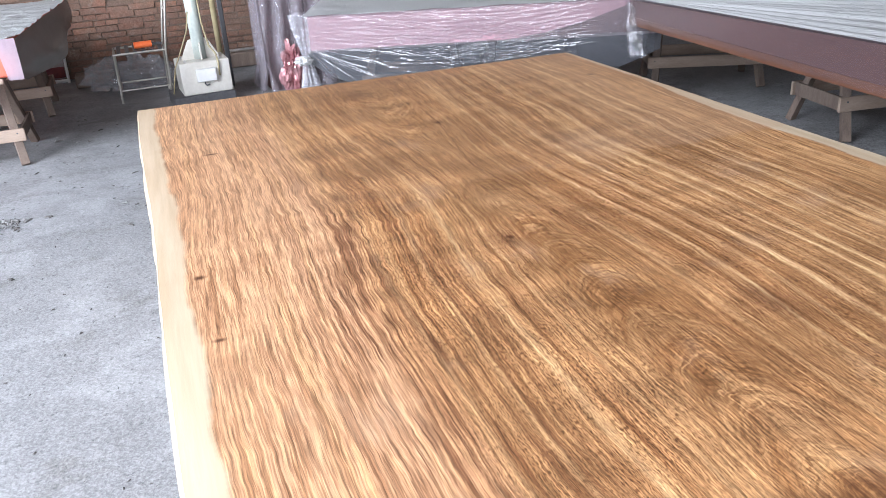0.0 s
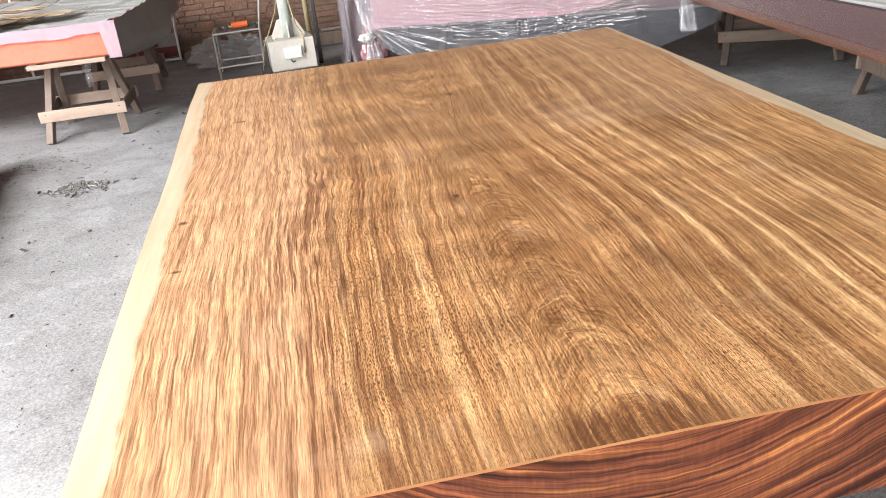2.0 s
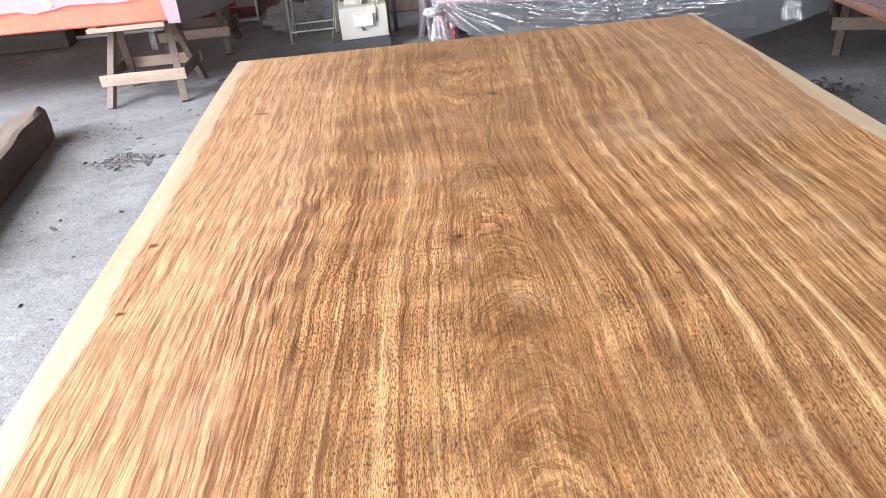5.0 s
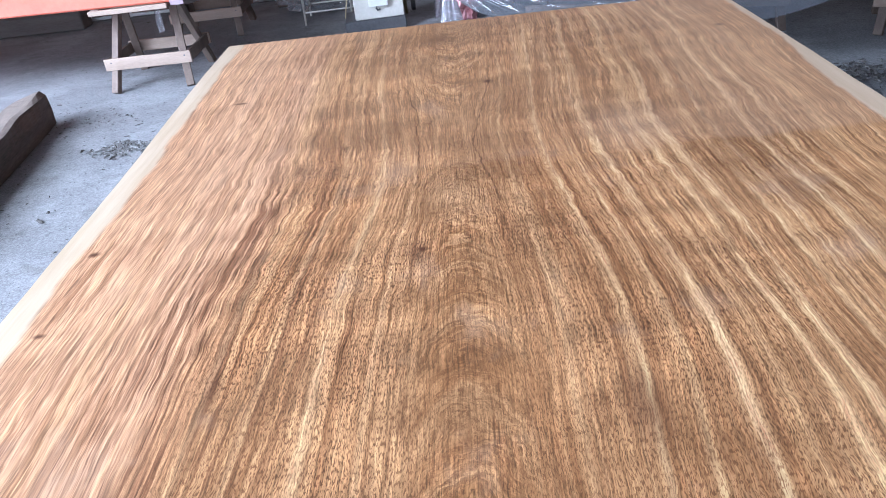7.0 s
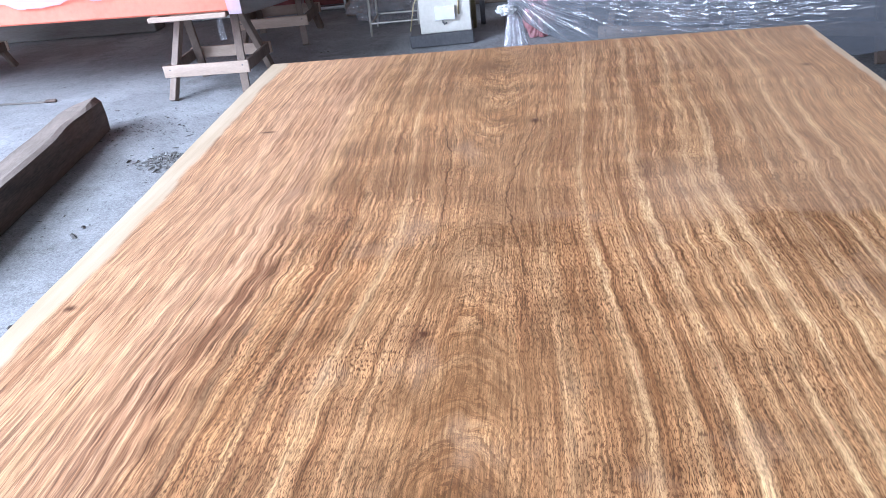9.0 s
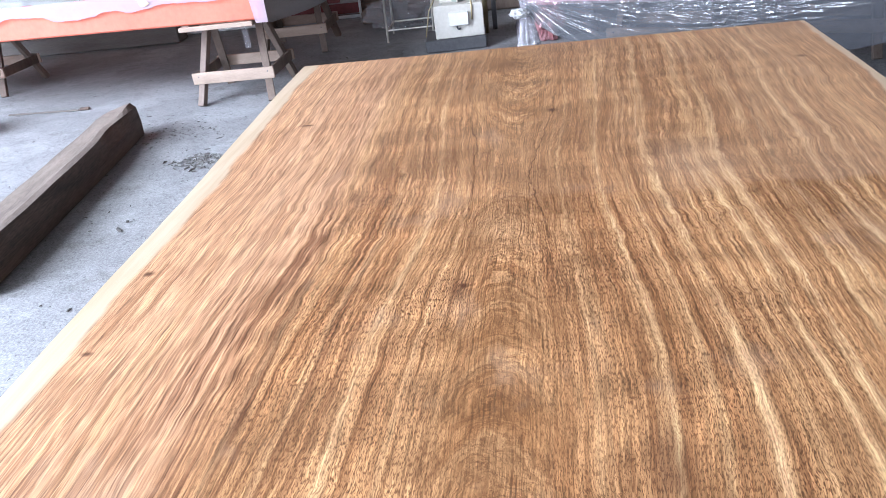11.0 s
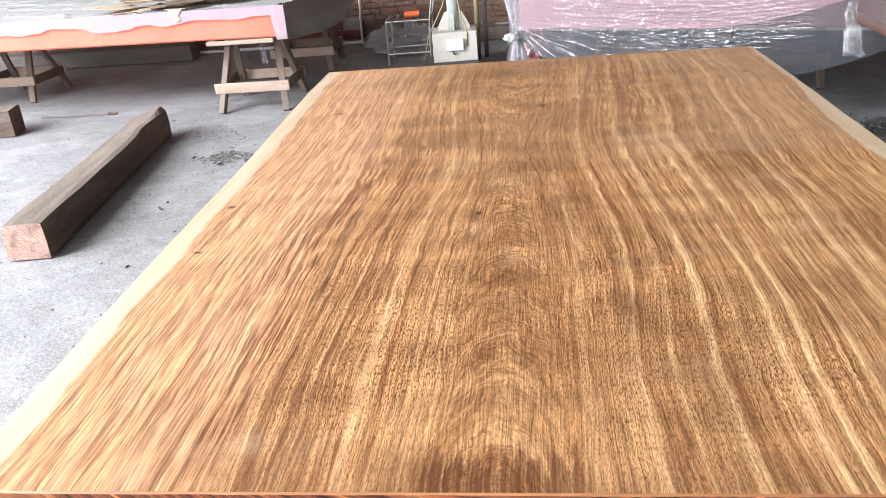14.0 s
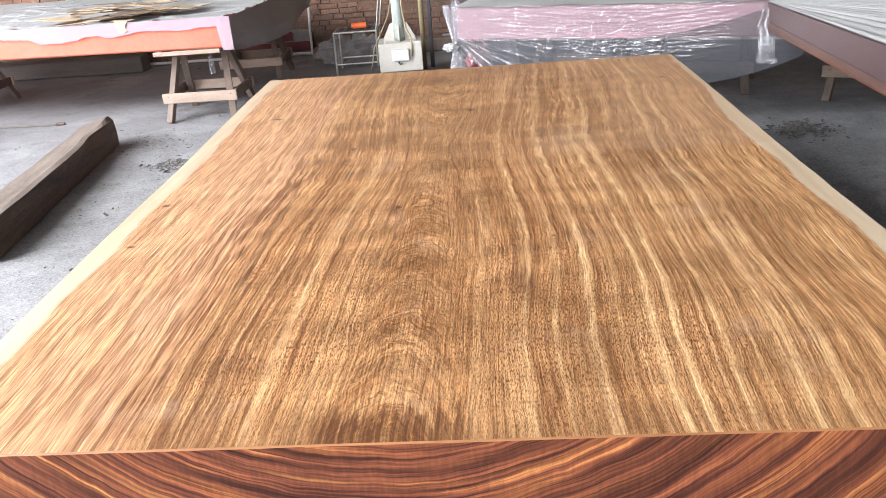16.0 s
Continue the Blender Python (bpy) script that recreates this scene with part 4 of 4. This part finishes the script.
for x, y, w, h in ((0.12, 5.72, 0.10, 0.16), (0.02, 5.80, 0.14, 0.07)):
    block = tagged(part("wood_block", box(-w / 2, w / 2, -0.04, 0.04, 0, h, 0.005), PINE), "small softwood offcut block on the floor", "block", "offcut blocks")
    block.matrix_world = pose(x, y, 0, 0, 0, -15)

# ---- plum slab ----
plum = thing("wrapped_slab", "dark plum-brown wood slab under streaked clear film", "slab", (1.945, 4.43, 0), 1.8)
# unseen length runs on southwards, also to block light from there
QL, QW, QZ1 = 5.2, 2.3, 0.89


def plum_low(y):
    """Underside height: the slab thins towards its far end."""
    return 0.655 + 0.08 * min(1.0, max(0.0, 1.0 + y / 2.2))


def long_block(x0, x1, low, high):
    bm = bmesh.new()
    rows = []
    for k in range(27):
        y = -QL * (1 - k / 26)
        rows.append([bm.verts.new(p) for p in ((x0, y, low(y)), (x1, y, low(y)), (x1, y, high(y)), (x0, y, high(y)))])
    for r0, r1 in zip(rows, rows[1:]):
        for k in range(4):
            bm.faces.new((r0[k], r0[(k + 1) % 4], r1[(k + 1) % 4], r1[k]))
    bm.faces.new(rows[0])
    bm.faces.new(rows[-1][::-1])
    bmesh.ops.recalc_face_normals(bm, faces=bm.faces[:])
    return bm


part("slab_body", long_block(0.0, QW, plum_low, lambda y: QZ1), PURPLE_WOOD, plum)
BARE_EDGE = surface("bare_red_brown_wood", (0.048, 0.016, 0.006), (0.095, 0.033, 0.012), 3, 40, 0.5, 0.15, stretch=(3, 0.3, 3))
part("bare_edge", long_block(-0.005, 0.05, lambda y: plum_low(y) - 0.004 + 0.004 * wave(y * 6, 2.0), lambda y: plum_low(y) + 0.05), BARE_EDGE, plum, "bare red-brown lower edge")


def plum_side(a, b):
    y = 0.02 - (QL + 0.02) * a
    low = plum_low(y) + 0.012 + 0.022 * min(1.0, max(0.0, 1.0 + y / 2.4)) + 0.006 * wave(a * 14, 1.0) - 0.06 * np.exp(-(a / 0.03) ** 2)
    z = QZ1 + 0.024 - (QZ1 + 0.024 - low) * b
    return (-0.018 - 0.008 * b - 0.006 * np.sin(b * 5 + a * 20) * np.exp(-a * 3) + 0.006 * wave(a * 20, b * 5), y, z)


def plum_top(a, b):
    ang, r = radians(-90 + 92 * b), 0.02 + 5.7 * a
    x, y = r * np.cos(ang), r * np.sin(ang)
    x, y = min(x, QW), max(y, -QL)
    ridge = 0.006 * np.sin(b * 120 + 2 * wave(b * 9, a * 2)) + 0.008 * wave(b * 30, a * 1.2)
    return (x - 0.014, y, QZ1 + 0.017 + ridge * min(1.0, a * 6))


def plum_end(a, b):
    x = -0.014 + (QW + 0.02) * a
    return (x, 0.016 + 0.012 * np.sin(a * 30), QZ1 + 0.012 - 0.22 * b)


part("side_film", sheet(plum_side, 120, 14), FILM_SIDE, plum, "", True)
part("top_film", sheet(plum_top, 60, 220), FILM_MILKY, plum, "pleated white film", True)
part("end_film", sheet(plum_end, 40, 8), FILM, plum, "", True)


def tail(a, b):
    """A pleated ribbon of film that hangs from the corner and flares at its torn end."""
    wide = 0.045 + 0.085 * b
    pleat = 0.020 * np.sin(a * 16 + 3 * wave(a * 2, b * 4)) * (0.4 + b) + 0.012 * wave(a * 6, b * 9)
    z = 0.875 - (0.335 + 0.03 * wave(a * 5, 3.0)) * b
    return (-0.045 + wide * (a - 0.35) + 0.02 * wave(b * 5, 1.0), -0.05 - 0.10 * b + pleat, z)


part("film_tail", sheet(tail, 40, 50), FILM_TAIL, plum, "twisted end of clear film", True)

# ---- squared logs ----
def squared_log(length, w, h, seed, wane):
    """A hand-squared log along +y with a waney top and a chopped far end."""
    bm = bmesh.new()
    n = 28
    rings = []
    for j in range(n + 1):
        f = j / n
        e = wane * (np.exp(-((f - 0.80) / 0.10) ** 2) * 0.05 + 0.012 * wave(f * 3, seed)) - 0.012 * (1 - wane * 0.5)
        lift = wane * (0.055 * max(0.0, f - 0.86) / 0.14 + 0.02 * wave(f * 40, seed) * (f > 0.86))
        cut = 0.03 * wave(f * 5, seed + 3)
        taper = 1.0 - (0.10 * max(0.0, f - 0.9) / 0.1 if wane else 0)
        sec = ((-w / 2 + 0.006, 0.0), (w / 2 - 0.004, 0.0), (w / 2 + 0.006 * wave(f * 6, seed), h * 0.55), (w / 2 - 0.012 - e, h + cut * 0.3 + lift * 0.4),
               (w / 2 - 0.05 - e, h + 0.008 + lift), (-w / 2 + 0.02, h + cut * 0.4 + lift * 0.3), (-w / 2 - 0.004 * wave(f * 7, seed), h * 0.6))
        rings.append([bm.verts.new((x * taper, length * f + 0.01 * wave(x * 20, z * 20, j), z * taper)) for x, z in sec])
    k = len(rings[0])
    for r0, r1 in zip(rings, rings[1:]):
        for i in range(k):
            bm.faces.new((r0[i], r0[(i + 1) % k], r1[(i + 1) % k], r1[i]))
    near = bm.faces.new(rings[0])
    near.material_index = 1
    bm.faces.new(rings[-1][::-1])
    bmesh.ops.recalc_face_normals(bm, faces=bm.faces[:])
    # upward faces are paler: dust, and top light put into the colour
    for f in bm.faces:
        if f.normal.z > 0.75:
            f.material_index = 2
    return bm


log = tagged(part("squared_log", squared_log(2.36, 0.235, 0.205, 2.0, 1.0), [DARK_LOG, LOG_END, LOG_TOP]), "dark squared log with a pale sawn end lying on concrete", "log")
log.matrix_world = pose(-2.775, 2.90, 0.004, 0, 0, 7.0)
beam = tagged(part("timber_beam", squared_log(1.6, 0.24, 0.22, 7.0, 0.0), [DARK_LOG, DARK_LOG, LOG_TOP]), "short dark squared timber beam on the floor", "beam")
beam.matrix_world = pose(-4.50, 5.58, 0.004, 0, 0, 100)
lath = tagged(part("lath_strip", bar((-4.60, 6.07, 0.006), (-3.93, 6.04, 0.006), 0.022, 0.010, 0.002), PALE_BEAM), "thin grey wooden lath lying on the floor", "lath")

offcut = tagged(part("wood_chip", bar((-3.92, 6.045, 0.011), (-3.83, 6.05, 0.012), 0.034, 0.022, 0.007), DARK_LOG), "small dark wood offcut at the end of a lath on concrete", "offcut")

# ---- steel chair ----
chair = thing("metal_chair", "worn bright steel frame chair with dark slatted seat", "chair", (-1.27, 7.66, 0), 2)
CX, CY, CZ = 0.225, 0.20, 0.44
for sx, sy in ((-1, -1), (-1, 1)):
    part("leg", rod([(sx * (CX + 0.01), sy * CY, 0), (sx * CX, sy * CY, CZ)], 0.011), CHAIR_STEEL, chair)
for sy in (-1, 1):
    part("back_leg", rod([(CX - 0.02, sy * CY, 0), (CX, sy * CY, CZ), (CX + 0.09, sy * CY, 0.95)], 0.011), CHAIR_STEEL, chair)
for sy in (-1, 1):
    part("seat_rail", rod([(-CX, sy * CY, CZ), (CX, sy * CY, CZ)], 0.011), CHAIR_STEEL, chair)
    part("low_rail", rod([(-CX - 0.008, sy * CY, 0.115), (CX - 0.012, sy * CY, 0.115)], 0.009), CHAIR_STEEL, chair)
for sx in (-1, 1):
    part("side_rail", rod([(sx * CX, -CY, CZ), (sx * CX, CY, CZ)], 0.011), CHAIR_STEEL, chair)
    part("low_side_rail", rod([(sx * (CX - 0.005), -CY, 0.115), (sx * (CX - 0.005), CY, 0.115)], 0.009), CHAIR_STEEL, chair)
for k in range(6):
    x = -CX + 0.045 + 0.072 * k
    part("slat", box(x - 0.017, x + 0.017, -CY - 0.004, CY + 0.004, CZ + 0.008, CZ + 0.020, 0.003), DARK_STEEL, chair, "dark seat slat")
for z in (0.78, 0.92):
    x = CX + 0.09 * (z - CZ) / 0.51
    part("back_rail", rod([(x, -CY, z), (x, CY, z)], 0.010), CHAIR_STEEL, chair)
bottle = thing("glue_tube", "orange plastic tube with dark nozzle on the chair", "tube", (-1.22, 7.56, CZ + 0.052), 8)
part("tube_body", rod([(-0.085, 0, 0), (-0.08, 0, 0), (-0.06, 0, 0), (0.055, 0, 0), (0.07, 0, 0)], 0.030, 14), ORANGE_PLASTIC, bottle)
part("nozzle", rod([(0.07, 0, 0), (0.10, 0, -0.004), (0.16, 0.01, -0.012)], 0.011, 10), DARK_STEEL, bottle, "dark nozzle")
for k, (x, y, rx, ry, rz) in enumerate(((-1.62, 8.20, 0.20, 0.15, 0.14), (-1.30, 8.16, 0.20, 0.14, 0.15), (-1.45, 8.05, 0.14, 0.10, 0.08), (-1.08, 8.12, 0.13, 0.10, 0.11))):
    bag = tagged(part("film_wad", lump(rx, ry, rz, 20 + k, 0.6, 4), FILM_WAD), "crumpled wad of clear polythene on the floor", "plastic film", "film wads")
    bag.matrix_world = pose(x, y, rz)

# ---- machine base ----
machine = thing("machine_base", "off-white steel machine base with tall tube on a dark plinth", "machine", (-0.745, 6.94, 0), 5)
part("plinth", box(-0.31, 0.225, -0.03, 0.40, 0, 0.105, 0.008), DARK_STEEL, machine, "dark dusty plinth")
cab = part("cabinet", box(-0.215, 0.215, 0.0, 0.36, 0.105, 0.385, 0.006), WHITE_STEEL, machine)
plate = part("name_plate", box(-0.085, 0.085, -0.040, -0.001, 0.215, 0.325, 0.004), WHITE_PAINT, cab, "blank white switch box")
part("hook", rod([(-0.02, -0.012, 0.217), (-0.022, -0.014, 0.195), (-0.012, -0.016, 0.178), (0.012, -0.014, 0.186)], 0.007, 8), DARK_STEEL, cab, "dark bent hook")
column = part("column", rod([(0.0, 0.18, 0.385), (0.0, 0.18, 0.5), (0.0, 0.18, 2.6)], 0.055, 20), PALE_TUBE, machine, "pale greenish tube", True)


def gusset(sx):
    bm = bmesh.new()
    pts = ((0.05, 0.385), (0.165, 0.385), (0.150, 0.425), (0.085, 0.55), (0.05, 0.56))
    f0 = [bm.verts.new((sx * x, 0.172, z)) for x, z in pts]
    f1 = [bm.verts.new((sx * x, 0.184, z)) for x, z in pts]
    bm.faces.new(f0)
    bm.faces.new(f1[::-1])
    for i in range(5):
        bm.faces.new((f0[i], f1[i], f1[(i + 1) % 5], f0[(i + 1) % 5]))
    bmesh.ops.recalc_face_normals(bm, faces=bm.faces[:])
    return bm


for sx in (-1, 1):
    part("gusset", gusset(sx), WHITE_STEEL, column)
part("gusset", bar((0.0, 0.10, 0.385), (0.0, 0.125, 0.53), 0.012, 0.05, 0.002), WHITE_STEEL, column)
for x, y in ((-0.15, 0.07), (0.15, 0.07), (-0.15, 0.29), (0.15, 0.29)):
    part("bolt", rod([(x, y, 0.385), (x, y, 0.402)], 0.014, 6), CHROME, cab)
part("cable", rod([(0.045, 0.10, 0.95), (0.05, 0.10, 0.70), (0.075, 0.08, 0.50), (0.115, 0.03, 0.43), (0.118, -0.012, 0.36), (0.112, -0.015, 0.25)], 0.008, 8), YELLOW, machine, "yellowed cable", True)
part("cable", rod([(-0.05, 0.11, 0.80), (-0.09, 0.08, 0.64), (-0.19, 0.02, 0.46), (-0.25, -0.01, 0.36), (-0.30, 0.0, 0.14)], 0.0055, 8), YELLOW, machine, "yellowed cable", True)
pipe = tagged(part("yellow_pipe", rod([(-0.56, 7.50, 0), (-0.545, 7.52, 2.5)], 0.026, 12), YELLOW, None, "", True), "yellowed plastic pipe standing beside the machine", "pipe")
post = tagged(part("dark_post", box(-0.505, -0.462, 7.6, 7.65, 0, 2.6, 0.006), DARK_STEEL), "dark steel post behind the machine", "post")

# ---- along the back wall ----
frame_gate = thing("steel_gate", "white tube gate frame with red lower boards against brick wall", "gate", (-2.05, 8.84, 0))
part("post", rod([(0.0, 0, 0.0), (0.01, 0, 0.32), (0.10, 0, 1.6)], 0.014), WHITE_PAINT, frame_gate)
part("post", rod([(-1.62, 0, 0.0), (-1.62, 0, 1.6)], 0.014), WHITE_PAINT, frame_gate)
part("bottom_rail", rod([(0.0, 0, 0.022), (-4.2, 0, 0.022)], 0.018), WHITE_PAINT, frame_gate)
for k in range(2):
    for j in range(2):
        x1 = -0.02 - 0.46 * k - (0.2 if j else 0)
        part("red_board", box(x1 - 0.43, x1, 0.01, 0.03, 0.055 + 0.125 * j, 0.165 + 0.125 * j, 0.004), RED_PAINT, frame_gate, "red painted board")
part("backing", box(-1.1, -0.01, 0.031, 0.045, 0.04, 0.31, 0.002), GREY_JOINT, frame_gate)
for name, x0, x1, y0, y1, h, mat, label in (("timber_beam", -1.95, -1.18, 8.42, 8.60, 0.13, PINE, "rough brown timber beam lying along the wall"),
                                           ("timber_beam", -0.95, 0.35, 8.50, 8.72, 0.15, PINE, "rough brown timber beam lying along the wall"),
                                           ("timber_beam", -7.2, -4.05, 8.45, 8.70, 0.19, PALE_BEAM, "long pale grey timber beam lying along the wall")):
    ob = tagged(part(name, box(x0, x1, y0, y1, 0, h, 0.012), mat), label, "beam", "timbers along the wall")
tube = tagged(part("steel_tube", rod([(-0.42, 8.60, 0.166), (0.05, 8.62, 0.166)], 0.016), CHROME), "short bright steel tube lying on a timber beam", "tube")
rag = tagged(part("film_strip", sheet(lambda a, b: (-2.47 + 0.05 * a + 0.02 * wave(a * 3, b * 4), 6.335 + 0.02 * wave(a * 4, b * 3, 2), 0.62 - 0.30 * b), 6, 14), FILM_FOLDED, None, "", True),
             "torn film strip hanging from a sawhorse", "plastic film")


# ---- loose chips and grit ----
def chips(count, cx, cy, sx, sy, size, seed, flat=0.35):
    r = random.Random(seed)
    verts, faces = [], []
    for _ in range(count):
        x, y = r.gauss(cx, sx), r.gauss(cy, sy)
        if -1.3 < x < 1.3 and 0.2 < y < 4.1:
            continue
        a, s = r.uniform(0, 6.28), size * r.uniform(0.4, 1.5)
        l, w, h = s * r.uniform(1, 2.6), s * r.uniform(0.4, 0.8), s * flat * r.uniform(0.4, 1.2)
        base = len(verts)
        for px, py, pz in ((-1, -1, 0), (1, -0.7, 0), (0.8, 1, 0), (-0.9, 0.8, 0), (-0.6, -0.4, 1), (0.7, -0.2, 0.7), (0.3, 0.6, 1)):
            qx, qy = px * l / 2, py * w / 2
            verts.append((x + qx * np.cos(a) - qy * np.sin(a), y + qx * np.sin(a) + qy * np.cos(a), pz * h))
        faces += [tuple(base + i for i in f) for f in ((0, 1, 5, 4), (1, 2, 6, 5), (2, 3, 6), (3, 0, 4), (3, 4, 6), (4, 5, 6))]
    me = bpy.data.meshes.new("chips")
    me.from_pydata(verts, [], faces)
    return me


def litter(name, label, mat, *args):
    me = chips(*args)
    me.materials.append(mat)
    return tagged(new(name, me), label, "debris", kind="stuff")


litter("plaster_rubble", "small flat heap of grey plaster crumbs on the floor", RUBBLE, 170, -2.24, 4.585, 0.075, 0.060, 0.025, 1, 0.24)
# dark pieces fill the gaps of the heap in place of shade
litter("rubble_shade_crumbs", "dark crumbs added for the shade between plaster pieces on the floor", RUBBLE_DARK, 220, -2.24, 4.585, 0.08, 0.065, 0.018, 11, 0.4)
# the dark crumb colour here stands in for shade under the slab
litter("sawdust_rubble", "small heap of crumbs under the plum slab, darkened for its shade", RUBBLE_DARK, 240, 2.30, 4.55, 0.11, 0.10, 0.019, 2, 0.4)
litter("floor_grit", "scattered grit and wood crumbs on concrete", RUBBLE_DARK, 900, -2.4, 3.4, 1.3, 2.2, 0.007, 3, 0.5)
litter("log_grit", "scattered dark crumbs beside the far end of a log", RUBBLE_DARK, 160, -2.72, 5.25, 0.20, 0.16, 0.009, 8, 0.4)
litter("floor_shavings", "scattered pale shavings on the concrete floor", RUBBLE, 260, -3.0, 5.6, 1.5, 1.2, 0.012, 4, 0.3)
litter("dark_splinters", "dark wood splinters on the concrete floor", RUBBLE_DARK, 60, -2.6, 5.2, 1.4, 1.4, 0.022, 6, 0.25)

# ---- bricks of the back wall ----
BL, BH, BD, JOINT = 0.24, 0.053, 0.05, 0.011
brick_shapes = []
for k in range(6):
    length = BL if k < 4 else 0.115
    r = random.Random(40 + k)
    bm = box(0, length, 0, BD, 0, BH, 0)
    for v in bm.verts:
        v.co += Vector((r.uniform(-0.004, 0.004), r.uniform(-0.004, 0.004), r.uniform(-0.003, 0.003)))
    brick_shapes.append(mesh_of(bm, "brick", BRICK))
r = random.Random(77)
verts, faces, made = [], [], 0
for row in range(26):
    x, z = -8.6 + (0.125 if row % 2 else 0.0), 0.006 + row * (BH + JOINT)
    while x < 5.0:
        header = r.random() < 0.3
        length = 0.115 if header else BL
        length *= r.uniform(0.86, 1.08)
        y = WALL_Y - 0.005 + r.uniform(-0.008, 0.006)
        lift = r.uniform(-0.004, 0.004)
        if -2.75 < x < 0.35 and row < 19 and made < 300:
            b_ob = new("brick", brick_shapes[r.choice((4, 5)) if header else r.randrange(4)])
            b_ob.location, b_ob.rotation_euler = (x, y, z + lift), (0, radians(r.uniform(-1.2, 1.2)), radians(r.uniform(-1.2, 1.2)))
            b_ob.scale = (length / (0.115 if header else BL), r.uniform(0.9, 1.0), r.uniform(0.88, 1.1))
            b_ob.parent = wall_back
            made += 1
        else:
            n = len(verts)
            verts += [(x + px * length, y + py * BD, z + lift + pz * BH) for px, py, pz in itertools.product((0, 1), repeat=3)]
            faces += [tuple(n + i for i in f) for f in ((0, 1, 3, 2), (4, 6, 7, 5), (0, 4, 5, 1), (2, 3, 7, 6), (1, 5, 7, 3), (0, 2, 6, 4))]
        x += length + JOINT
me = bpy.data.meshes.new("brick_run")
me.from_pydata(verts, [], faces)
me.materials.append(BRICK_JOINED)
run = new("brick_run", me)
run.parent = wall_back
tagged(run, "rows of old red bricks", kind="stuff")
